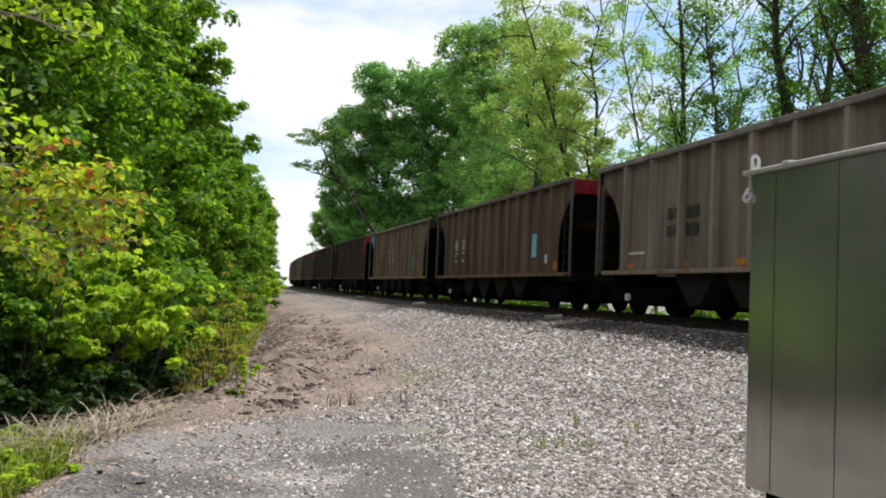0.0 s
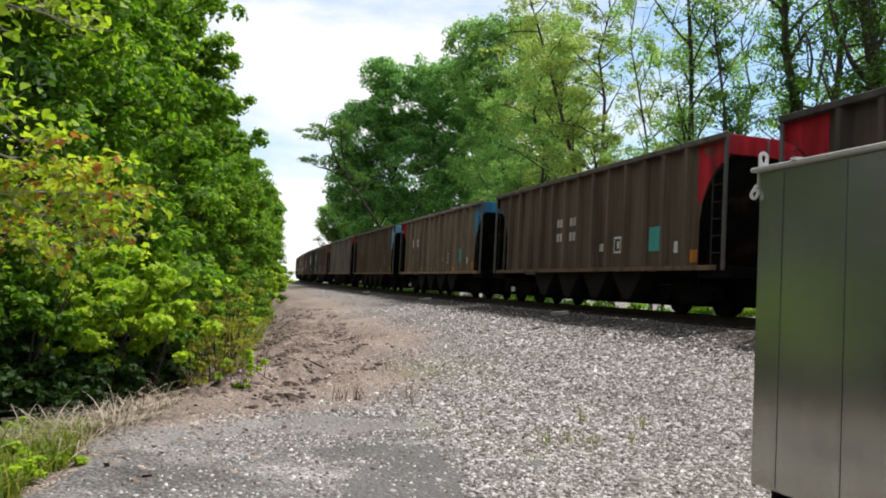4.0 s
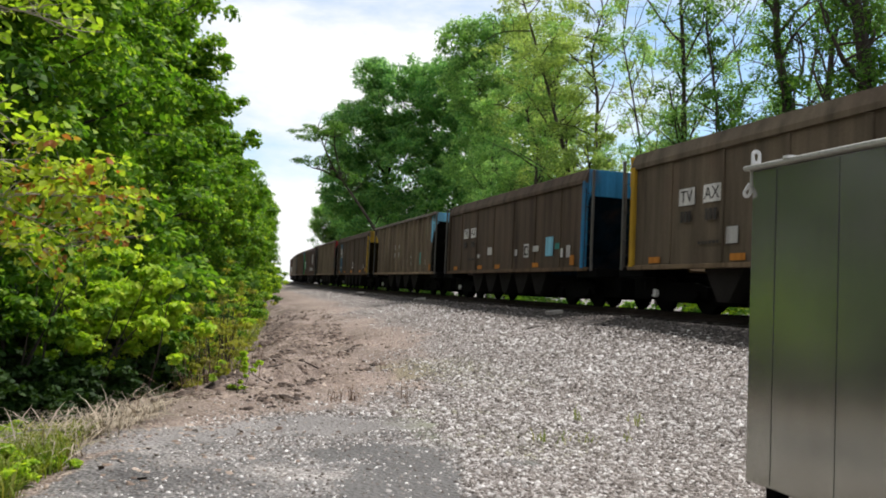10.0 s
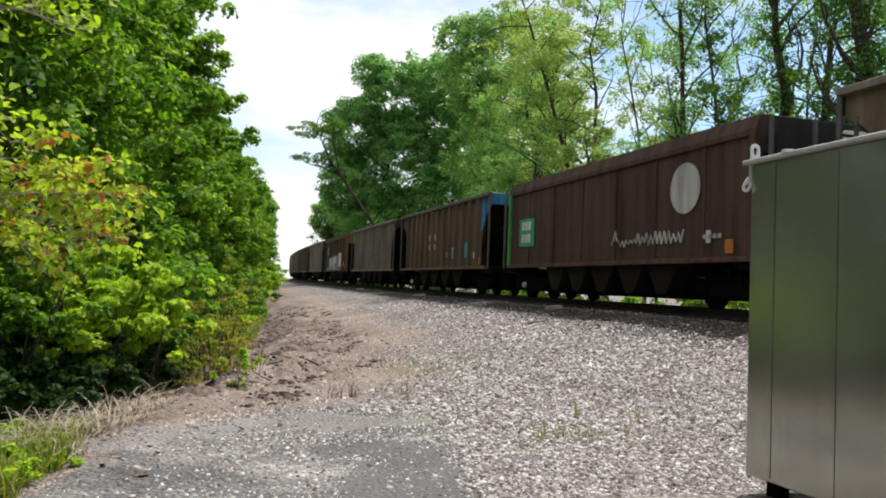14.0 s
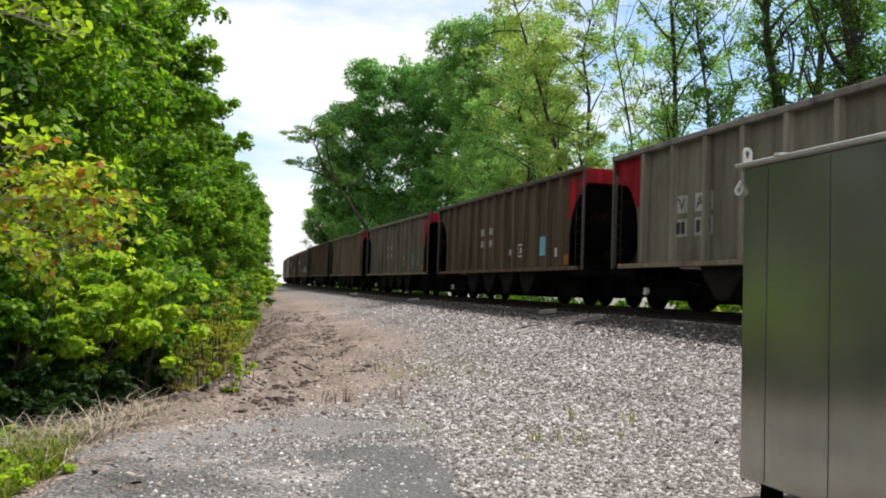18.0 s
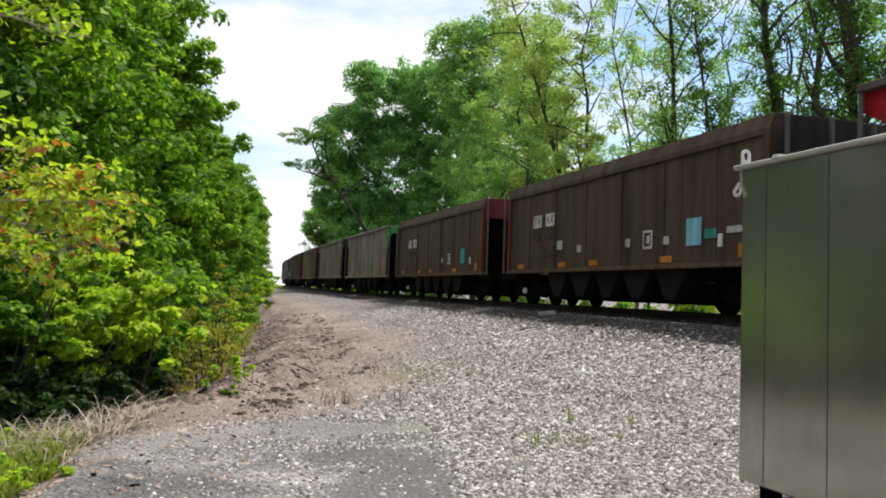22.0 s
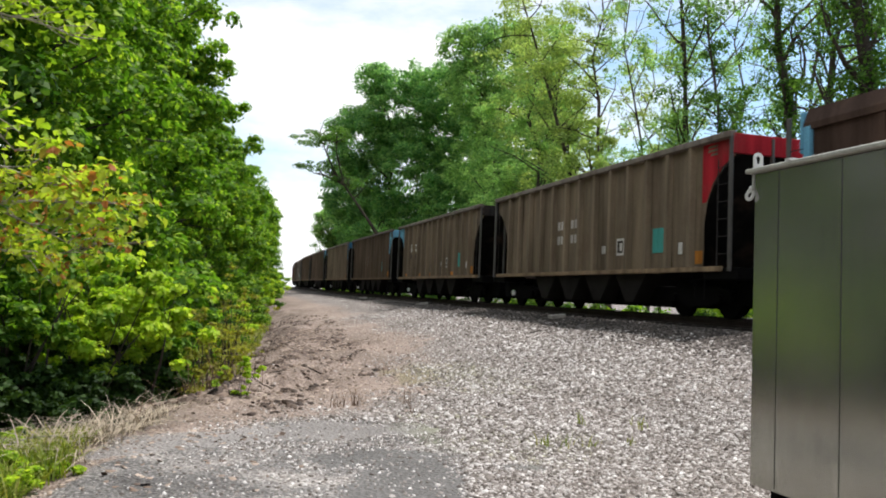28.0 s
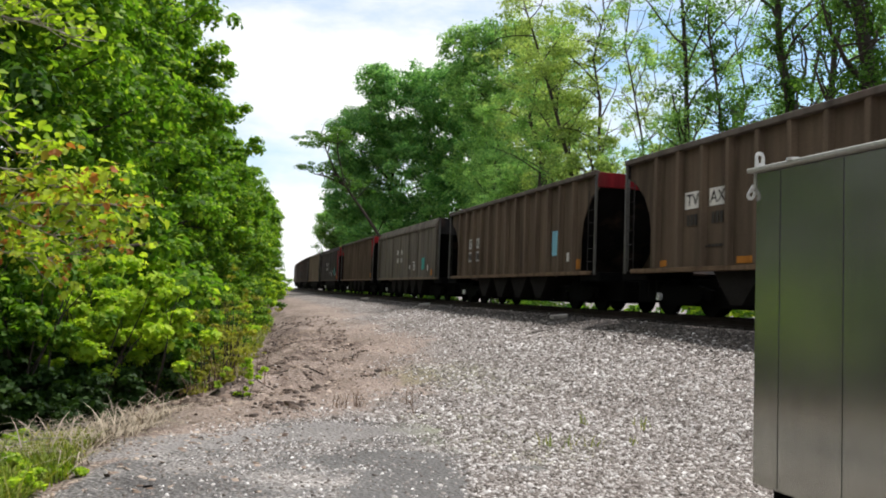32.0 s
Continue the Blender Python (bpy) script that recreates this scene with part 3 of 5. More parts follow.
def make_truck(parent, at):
    truck = part("truck", boxes(((-0.98, at - 0.22, 0.42), (0.98, at + 0.22, 0.72)), bevel=0.03), SOOT_SHADE, parent)
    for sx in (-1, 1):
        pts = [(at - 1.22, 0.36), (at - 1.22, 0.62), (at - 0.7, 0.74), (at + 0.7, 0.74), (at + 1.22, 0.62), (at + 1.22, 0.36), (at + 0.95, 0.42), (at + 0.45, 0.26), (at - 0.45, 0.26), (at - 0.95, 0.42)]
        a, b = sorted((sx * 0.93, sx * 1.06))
        part("side_frame", prism(pts, 0, a, b), SOOT_SHADE, truck)
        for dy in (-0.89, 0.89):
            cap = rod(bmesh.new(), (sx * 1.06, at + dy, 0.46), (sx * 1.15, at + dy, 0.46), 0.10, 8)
            part("bearing_cap", cap, SOOT_SHADE if (sx, dy) != (-1, 0.89) or at < 0 else GLINT, truck)
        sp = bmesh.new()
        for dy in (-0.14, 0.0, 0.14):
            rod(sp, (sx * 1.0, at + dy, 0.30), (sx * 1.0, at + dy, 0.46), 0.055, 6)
        part("spring_nest", sp, SOOT_SHADE, truck)
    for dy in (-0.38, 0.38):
        part("brake_beam", boxes(((-0.9, at + dy - 0.06, 0.24), (0.9, at + dy + 0.06, 0.44))), SOOT_SHADE, truck)
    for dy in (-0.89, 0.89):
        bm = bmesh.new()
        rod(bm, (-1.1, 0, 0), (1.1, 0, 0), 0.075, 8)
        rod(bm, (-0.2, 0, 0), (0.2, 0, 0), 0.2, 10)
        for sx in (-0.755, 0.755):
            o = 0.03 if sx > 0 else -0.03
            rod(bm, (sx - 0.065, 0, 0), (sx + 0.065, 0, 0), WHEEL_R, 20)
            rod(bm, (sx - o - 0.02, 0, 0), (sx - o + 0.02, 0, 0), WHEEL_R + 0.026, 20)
        ws = part("wheelset", bm, SOOT_SHADE, truck)
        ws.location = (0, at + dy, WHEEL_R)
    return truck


def make_ends(car, kind):
    """End bulkheads, slope sheets, platforms, posts, ladders and couplers at both ends."""
    for sy, tag in ((-1, "near"), (1, "far")):
        y = lambda v: sy * v
        lo, hi = sorted((y(7.16), y(7.24)) if kind != "smooth" else (y(6.86), y(6.94)))
        ob = part("end_plate", boxes(((-HALF + 0.06, lo, 3.60 if kind != "smooth" else 3.25), (HALF - 0.06, hi, TOP - 0.04)), bevel=0.01), END_PAINT, car)
        ob["end"] = tag
        e = 7.16 if kind != "smooth" else 6.9
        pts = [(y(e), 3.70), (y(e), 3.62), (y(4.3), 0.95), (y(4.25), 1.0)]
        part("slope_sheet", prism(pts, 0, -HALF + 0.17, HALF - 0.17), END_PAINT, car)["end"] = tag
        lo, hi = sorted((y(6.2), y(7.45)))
        part("end_sill", boxes(((-1.5, lo, 0.86), (1.5, hi, SILL - 0.02)), bevel=0.015), SOOT_SHADE, car)
        for px in (-0.52, 0.52):
            part("end_post", boxes(((px - 0.03, min(y(7.18), y(7.28)), SILL), (px + 0.03, max(y(7.18), y(7.28)), TOP - 0.1)), bevel=0.01), STEEL, car)
        for sx in (-1, 1):
            a, b = sorted((sx * 1.53, sx * 1.585))
            ob = part("corner_post", boxes(((a, min(y(7.16), y(7.26)), SILL - 0.1), (b, max(y(7.16), y(7.26)), TOP - 0.1)), bevel=0.01), STEEL, car)
            lad = bmesh.new()
            for k in range(6):
                z = SILL + 0.28 + 0.38 * k
                rod(lad, (sx * 1.57, y(7.2), z), (sx * 1.57, y(6.78), z), 0.010, 5)
            rod(lad, (sx * 1.57, y(6.78), SILL), (sx * 1.57, y(6.78), 3.5), 0.014, 5)
            part("ladder", lad, GRAB, car)
        lo, hi = sorted((y(7.4), y(7.98)))
        cp = boxes(((-0.11, lo, 0.72), (0.11, hi, 0.94)), ((-0.17, min(y(7.86), y(8.07)), 0.68), (0.17, max(y(7.86), y(8.07)), 0.98)), bevel=0.02)
        part("coupler", cp, SOOT_SHADE, car)
        lo, hi = sorted((y(6.6), y(7.7)))
        part("draft_gear", boxes(((-0.85, lo, 0.30), (0.85, hi, 0.88)), bevel=0.02), SOOT_SHADE, car)
        rodm = bmesh.new()
        rod(rodm, (0.55, y(7.44), 1.2), (0.55, y(7.44), 2.1), 0.02, 5)
        rod(rodm, (0.55, y(7.36), 2.05), (0.55, y(7.50), 2.05), 0.26, 12)
        part("brake_wheel", rodm, STEEL, car) if sy < 0 else rodm.free()
        hose = bmesh.new()
        rod(hose, (0.35, y(7.4), 0.86), (0.38, y(7.8), 0.55), 0.025, 5)
        rod(hose, (0.38, y(7.8), 0.55), (0.2, y(8.02), 0.5), 0.025, 5)
        part("air_hose", hose, SOOT_SHADE, car)


def wing_outline(y0, y1):
    """Side of the body in (y, z): full height in the middle, cut away in a curve under both ends."""
    right = [(y0, SILL), (y0, 2.15), (y0 + 0.10, 2.62), (y0 + 0.34, 3.05), (y0 + 0.68, 3.36), (y1 - 0.1, 3.52), (y1, 3.55), (y1, TOP - 0.08)]
    return right + [(-a, b) for a, b in right[::-1]]


def make_car(kind):
    car = new("hopper_car")
    posted = kind != "smooth"
    for sx in (-1, 1):
        deep = 0.14 if posted else 0.075
        a, b = sorted((sx * (HALF - deep - 0.025), sx * (HALF - deep)))
        if posted:
            side = prism(wing_outline(6.12, 7.2), 0, a, b)
        else:
            side = prism([(6.62, SILL), (6.62, 3.68), (-6.62, 3.68), (-6.62, SILL)], 0, a, b)
        part("side_sheet", side, PAINT, car)
        # patch of the end colour on the wing of the side
        o = sorted((sx * (HALF - 0.139), sx * (HALF - 0.131)))
        for sy, tag in ((-1, "near"), (1, "far")):
            if posted:
                w = wing_outline(6.12, 7.2)[1:8]
                pts = [(6.06, 2.62)] + w[1:] + [(6.06, TOP - 0.09)]
                ob = part("end_band", prism([(sy * p, q) for p, q in pts], 0, *o), END_PAINT, car)
            else:
                c = sorted((sx * (HALF - 0.12), sx * (HALF + 0.02)))
                ob = part("corner_flange", boxes(((c[0], min(sy * 6.60, sy * 6.76), SILL - 0.02), (c[1], max(sy * 6.60, sy * 6.76), 3.72)), bevel=0.01), END_PAINT, car)
                part_top = prism([(sy * 6.7, 2.9), (sy * 6.92, 3.3), (sy * 6.92, 3.95), (sy * 6.7, 3.74)], 0, *sorted((sx * (HALF - 0.12), sx * (HALF - 0.09))))
                ob2 = part("end_band", part_top, END_PAINT, car)
                ob2["end"] = tag
            ob["end"] = tag
        if posted:
            n = 13 if kind == "posted" else 10
            for k in range(n):
                yk = -5.72 + 11.44 * k / (n - 1)
                pts = [(sx * (HALF - 0.141), yk - 0.085), (sx * HALF, yk - 0.06), (sx * HALF, yk + 0.06), (sx * (HALF - 0.141), yk + 0.085)]
                part("side_post", prism(pts, 2, SILL + 0.02, TOP - 0.14), PAINT, car)
            part("top_chord", boxes(((min(sx * (HALF - 0.14), sx * (HALF + 0.03)), -7.24, TOP - 0.14), (max(sx * (HALF - 0.14), sx * (HALF + 0.03)), 7.24, TOP)), bevel=0.015), PAINT, car, "dusty grey top chord")
        else:
            for yk in (-5.0, -3.0, -1.0, 1.0, 3.0, 5.0):
                part("panel_seam", boxes(((min(sx * (HALF - 0.075), sx * (HALF - 0.035)), yk - 0.06, SILL + 0.03), (max(sx * (HALF - 0.075), sx * (HALF - 0.035)), yk + 0.06, 3.66)), bevel=0.012), PAINT, car)
            pts = [(sx * (HALF - 0.14), 3.66), (sx * (HALF - 0.0), 3.66), (sx * (HALF + 0.0), 3.78), (sx * (HALF - 0.12), TOP), (sx * (HALF - 0.2), TOP)]
            part("top_chord", prism(pts, 1, -6.78, 6.78), PAINT, car, "deep sloping top chord")
        c = sorted((sx * (HALF - 0.13), sx * (HALF - 0.02)))
        part("side_sill", boxes(((c[0], -6.9, SILL - 0.10), (c[1], 6.9, SILL + 0.015)), bevel=0.012), PAINT, car, "rusty side sill, coloured lighter as a lit edge")
        e = sorted((sx * (HALF - 0.16), sx * (HALF - 0.145)))
        for yk in (-6.0, 6.0):
            part("step_iron", boxes(((e[0], yk - 0.2, 0.42), (e[1], yk - 0.17, SILL)), ((e[0], yk + 0.17, 0.42), (e[1], yk + 0.2, SILL)), ((e[0], yk - 0.2, 0.42), (e[1], yk + 0.2, 0.45))), SOOT_SHADE, car)
    part("center_sill", boxes(((-0.28, -7.4, 0.66), (0.28, 7.4, 0.94)), bevel=0.01), SOOT_SHADE, car)
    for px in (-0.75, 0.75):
        part("door_beam", boxes(((px - 0.16, -4.1, 0.20), (px + 0.16, 4.1, 0.74)), bevel=0.02), SOOT_SHADE, car)
    part("air_reservoir", rod(bmesh.new(), (0.95, -4.25, 0.78), (0.95, -3.2, 0.78), 0.2, 10), SOOT_SHADE, car)
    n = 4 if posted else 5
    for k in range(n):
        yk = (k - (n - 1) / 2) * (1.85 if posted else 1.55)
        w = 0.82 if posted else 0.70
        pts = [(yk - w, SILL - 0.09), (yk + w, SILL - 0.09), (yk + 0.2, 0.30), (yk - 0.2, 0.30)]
        part("hopper_chute", prism(pts, 0, -1.38, 1.38), HOPPER, car, "dusty steel discharge chute, coloured dark for underside shade")
        part("chute_door", boxes(((-1.3, yk - 0.24, 0.24), (1.3, yk + 0.24, 0.30)), bevel=0.01), SOOT_SHADE, car)
    for at in (-TRUCK_AT, TRUCK_AT):
        make_truck(car, at)
    make_ends(car, kind)
    tagged(car, "weathered brown steel coal hopper car on rails", "hopper car", "coal train")
    return car


# paints
BROWN, GREY, TAN, DARK, MAROON, PALE = (0.112, 0.087, 0.066), (0.175, 0.160, 0.138), (0.172, 0.143, 0.107), (0.058, 0.050, 0.046), (0.14, 0.036, 0.036), (0.21, 0.20, 0.172)
RED, BLUE, SKY, YELLOW, ORANGE, GREEN, TEAL, BLACK = (0.31, 0.016, 0.024), (0.03, 0.16, 0.30), (0.16, 0.42, 0.60), (0.45, 0.28, 0.03), (0.33, 0.14, 0.03), (0.07, 0.32, 0.09), (0.05, 0.28, 0.33), (0.022, 0.02, 0.02)
RUST = (0.088, 0.058, 0.047)
RUST_RED, DEEP_GREEN = (0.16, 0.012, 0.016), (0.006, 0.03, 0.018)
WHITE, STICKER_BLUE, STICKER_TEAL, STICKER_ORANGE, LETTER = (0.58, 0.57, 0.54), (0.20, 0.46, 0.58), (0.06, 0.30, 0.27), (0.42, 0.17, 0.03), (0.05, 0.045, 0.04)
# kind, body, leading end, trailing end, marks
P, S, W = "posted", "smooth", "wide"
CARS = {
    -1: (P, BROWN, RED, BLACK, "std"), 0: (W, GREY, BLACK, BLACK, "grey"), 1: (P, BROWN, RUST_RED, BLACK, "quad"), 2: (P, TAN, BLACK, SKY, "std"),
    3: (P, DARK, RED, BLACK, "blue"), 4: (P, DARK, BLACK, RED, "blue"), 5: (P, BROWN, RED, BLACK, "std"), 6: (P, TAN, BLUE, RED, "patch"),
    7: (P, BROWN, SKY, BLACK, "patch"), 8: (P, GREY, RED, BLACK, "std"), 9: (S, RUST, ORANGE, DARK, "badge"), 10: (S, DARK, BLACK, MAROON, "disc"),
    11: (S, TAN, BLACK, YELLOW, "many"), 12: (S, BROWN, BLUE, BLACK, "many"), 13: (P, TAN, SKY, BLACK, "std"), 14: (S, BROWN, YELLOW, BLACK, "badge"),
    15: (P, TAN, RED, BLACK, "std"), 16: (S, RUST, BLACK, GREEN, "script"), 17: (P, BROWN, BLUE, BLACK, "std"), 18: (P, GREY, BLACK, GREEN, "std"),
    19: (S, RUST, ORANGE, BLACK, "graffiti"), 20: (W, PALE, BLACK, RED, "quad"), 21: (P, BROWN, RED, BLACK, "blue"), 22: (P, GREY, RED, BLACK, "std"),
    23: (P, TAN, RED, BLACK, "std"), 24: (P, BROWN, BLACK, RED, "std"), 25: (S, BROWN, BLACK, MAROON, "many"), 26: (S, BROWN, MAROON, BLACK, "patch"),
    27: (W, PALE, GREEN, BLACK, "plain"), 28: (P, PALE, DEEP_GREEN, BLACK, "plain"), 29: (P, TAN, RED, BLACK, "std"), 30: (P, BROWN, BLACK, BLACK, "std"),
    31: (S, RUST, TEAL, SKY, "many"), 32: (P, TAN, RED, BLACK, "std"), 33: (P, TAN, BLACK, SKY, "patch"), 34: (P, BROWN, SKY, BLACK, "std"),
    35: (P, TAN, BLUE, BLACK, "patch"), 36: (P, BROWN, SKY, BLACK, "patch"), 37: (P, BROWN, RUST_RED, BLACK, "quad"),
}
WORDS = {RUST: "rust-brown", BROWN: "brown", GREY: "grey", TAN: "dusty tan", DARK: "dark sooty", MAROON: "maroon", PALE: "pale grey"}
ENDS = {RED: "red", BLUE: "blue", SKY: "light blue", YELLOW: "yellow", ORANGE: "orange", GREEN: "green", TEAL: "teal", BLACK: "black", RUST_RED: "red and black", DEEP_GREEN: "dark green", MAROON: "maroon", DARK: "dark"}
SIDE_X = -(HALF - 0.128)


def decal(car, y, z, w, h, colour, name="decal", x=SIDE_X, label=""):
    ob = part(name, boxes(((x - 0.004, y - w / 2, z - h / 2), (x + 0.004, y + w / 2, z + h / 2))), DECAL, car, label)
    ob.color = (*colour, 1)
    return ob


def letters(car, text, y, z, size, colour, x=SIDE_X - 0.009):
    cu = bpy.data.curves.new("lettering", "FONT")
    cu.body, cu.size, cu.align_x, cu.align_y, cu.extrude = text, size, "CENTER", "CENTER", 0.002
    cu.materials.append(DECAL)
    ob = new("lettering", cu)
    ob.parent, ob.color = car, (*colour, 1)
    ob.matrix_basis = pose(x, y, z, 90, 0, -90)
    return ob


def bars(car, y, z, w, h, n, colour):
    """A line of writing too small to read, as a row of plain bars."""
    x = SIDE_X - (0.116 if car["kind_of_side"] == "smooth" else 0.016)
    for k in range(n):
        decal(car, y + w / 2 - w * (k + 0.5) / n, z, w / n * 0.7, h, colour, "writing_bar", x)


def marks(car, kind, rng):
    o = SIDE_X - 0.096 if car["kind_of_side"] == "smooth" else SIDE_X
    if kind == "plain":
        decal(car, -5.1, 1.85, 0.5, 0.62, STICKER_ORANGE, "notice_sticker", o)
        bars(car, 4.2, 2.6, 0.8, 0.2, 2, LETTER)
        bars(car, 4.2, 2.3, 0.9, 0.2, 3, LETTER)
        for y in (5.3, 2.7, 0.2, -1.6, -4.3):
            decal(car, y, 1.32, 0.62, 0.2, (0.5, 0.25, 0.03), "reflector_strip", o)
            bars(car, y - 0.1, 1.6, 0.7, 0.09, 5, LETTER)
        decal(car, 2.0, 2.55, 0.28, 0.36, tuple(0.35 * c for c in WHITE), "data_plate", o)
        bars(car, 2.0, 2.22, 0.6, 0.1, 4, LETTER)
        return
    # common to most cars
    decal(car, -5.98, 1.38, 0.28, 0.30, STICKER_ORANGE, "reflector_strip", o)
    decal(car, -5.24, 1.62, 0.16, 0.28, WHITE, "notice_sticker", o)
    if kind in ("std", "patch", "many", "blue"):
        decal(car, -4.29, 1.86, 0.56, 0.62, STICKER_TEAL if kind in ("std", "patch") else STICKER_BLUE, "notice_sticker", o, "faded blue notice sticker")
        decal(car, -2.38, 1.78, 0.42, 0.46, WHITE, "data_plate", o)
        decal(car, -2.38, 1.78, 0.30, 0.34, LETTER, "data_plate", o - 0.006)
        decal(car, -2.43, 1.78, 0.13, 0.20, WHITE, "data_plate", o - 0.012)
        decal(car, -1.43, 1.74, 0.22, 0.22, WHITE, "notice_sticker", o)
    if kind in ("std", "blue"):
        tone = tuple(0.55 * a + 0.45 * b for a, b in zip(WHITE, BROWN))
        for y, z in ((1.43, 2.62), (0.48, 2.62), (1.43, 2.16), (0.48, 2.16)):
            bars(car, y, z, 0.5, 0.26, 2, tone)
    if kind == "quad":
        for y, z in ((4.29, 2.5), (3.33, 2.5), (4.29, 1.95), (3.33, 1.95)):
            decal(car, y, z, 0.66, 0.42, tuple(0.6 * c for c in WHITE), "stencil_patch", o)
            if z < 2.2:
                bars(car, y, z, 0.56, 0.28, 3, LETTER)
            else:
                letters(car, "TV" if y > 3.8 else "AX", y, z - 0.01, 0.40, LETTER, o - 0.010)
        decal(car, -4.29, 2.1, 0.46, 0.80, STICKER_BLUE, "notice_sticker", o - 0.008, "light blue notice sticker")
    if kind in ("patch", "many"):
        for y, word in ((4.29, "TV"), (3.33, "AX")):
            decal(car, y, 2.72, 0.62, 0.40, WHITE, "stencil_patch", o)
            letters(car, word, y, 2.71, 0.40, LETTER, o - 0.010)
            bars(car, y, 2.25, 0.46, 0.26, 3, LETTER)
        for y in (5.6, 2.4, 0.4, -3.2):
            decal(car, y, 1.27, 0.5, 0.15, STICKER_ORANGE, "reflector_strip", o)
        bars(car, 3.4, 1.62, 0.8, 0.07, 6, LETTER)
    if kind == "many":
        for y, c in ((-5.7, WHITE), (-4.9, STICKER_TEAL), (-3.2, WHITE), (1.3, WHITE), (2.6, WHITE)):
            decal(car, y, rng.uniform(1.6, 1.9), rng.uniform(0.22, 0.5), rng.uniform(0.14, 0.4), tuple(0.7 * v for v in c), "notice_sticker", o)
    if kind == "grey":
        for y, z in ((3.58, 2.5), (2.78, 2.5), (3.58, 2.08), (2.78, 2.08)):
            bars(car, y, z, 0.55, 0.28, 2, LETTER)
        for y in (5.6, 3.2, 0.9):
            decal(car, y, 1.27, 0.5, 0.16, STICKER_ORANGE, "reflector_strip", o)
        bars(car, 5.2, 1.6, 0.8, 0.07, 6, WHITE)
    if kind == "badge":
        decal(car, 4.9, 2.4, 0.95, 2.3, (0.035, 0.095, 0.135), "paint_patch", o)
        decal(car, 4.9, 2.95, 0.85, 0.34, WHITE, "stencil_patch", o - 0.006)
        letters(car, "TV AX", 4.9, 2.94, 0.32, LETTER, o - 0.012)
        decal(car, 4.9, 2.6, 0.85, 0.30, WHITE, "stencil_patch", o - 0.006)
        bars(car, 4.9, 2.6, 0.75, 0.2, 6, LETTER)
        bars(car, 4.9, 1.6, 0.6, 0.08, 4, WHITE)
        decal(car, -0.8, 1.75, 0.42, 0.46, WHITE, "data_plate", o)
        decal(car, -0.8, 1.75, 0.28, 0.30, LETTER, "data_plate", o - 0.006)
        for y in (5.6, 3.0, -0.2, -4.0):
            decal(car, y, 1.27, 0.6, 0.16, STICKER_ORANGE, "reflector_strip", o)
    if kind in ("disc", "script"):
        yd = -3.6 if kind == "disc" else -4.3
        bm = rod(bmesh.new(), (o - 0.004, yd, 2.8), (o + 0.004, yd, 2.8), 0.6, 24)
        part("round_emblem", bm, DECAL, car, "faded white round emblem").color = (*tuple(0.75 * c for c in WHITE), 1)
        if kind == "script":
            scrawl = bmesh.new()
            here = Vector((o - 0.012, -0.9, 1.6))
            for k in range(34):                                   # an unreadable loop-and-zigzag line
                there = Vector((o - 0.012, -0.9 - 0.1 * (k + 1), 1.6 + rng.uniform(0.02, 0.26) * (1 if k % 2 else -0.4) + (0.18 if k < 3 else 0)))
                rod(scrawl, here, there, rng.uniform(0.012, 0.026), 5)
                here = there
            for z in (3.86, 3.70, 3.54):
                part("writing_bar", boxes(((0.45, -6.953, z - 0.04), (1.15 - 0.3 * (z < 3.6), -6.945, z + 0.04))), DECAL, car).color = (*WHITE, 1)
            part("scrawl", scrawl, DECAL, car, "thin white scrawl").color = (*tuple(0.7 * c for c in WHITE), 1)
        bars(car, -5.4, 1.62, 0.7, 0.1, 4, tuple(0.6 * c for c in WHITE))
        decal(car, 5.35, 2.42, 2.3, 2.4, MAROON, "paint_patch", o) if kind == "disc" else decal(car, 5.1, 2.25, 1.3, 0.95, (0.05, 0.30, 0.16), "paint_patch", o)
        if kind == "disc":
            for y in (5.3, 4.4):
                decal(car, y, 2.62, 0.6, 0.42, WHITE, "stencil_patch", o - 0.008)
            letters(car, "TV", 5.3, 2.61, 0.42, LETTER, o - 0.018)
            letters(car, "AX", 4.4, 2.61, 0.42, LETTER, o - 0.018)
            bars(car, 5.3, 2.15, 0.5, 0.28, 3, WHITE)
            bars(car, 4.4, 2.15, 0.5, 0.28, 3, WHITE)
        else:
            bars(car, 5.1, 2.48, 0.8, 0.28, 3, WHITE)
            bars(car, 5.1, 2.05, 0.8, 0.28, 3, WHITE)
    if kind == "graffiti":
        # fat sprayed letters that run into one another: a dull halo, a whiter fill with holes, overspray along the sill
        def blot(y, z, w, h, colour, lift, rough=0.10):
            pts = []
            for k in range(14):
                a = math.tau * (k + 0.5) / 14
                u, v = math.cos(a), math.sin(a)
                m = max(abs(u), abs(v)) ** 0.75                 # between a round and a square
                j = 1 + rng.uniform(-rough, rough)
                pts.append((y + w / 2 * u / m * j, z + h / 2 * v / m * j))
            part("spray_paint", prism(pts, 0, o - 0.004 - lift, o + 0.002), SPRAY, car, "smeared white spray paint").color = (*colour, 1)
        def white(k):
            return tuple(1.35 * k * c for c in WHITE)
        blot(0.6, 1.27, 9.0, 0.24, white(0.42), 0.001, 0.2)
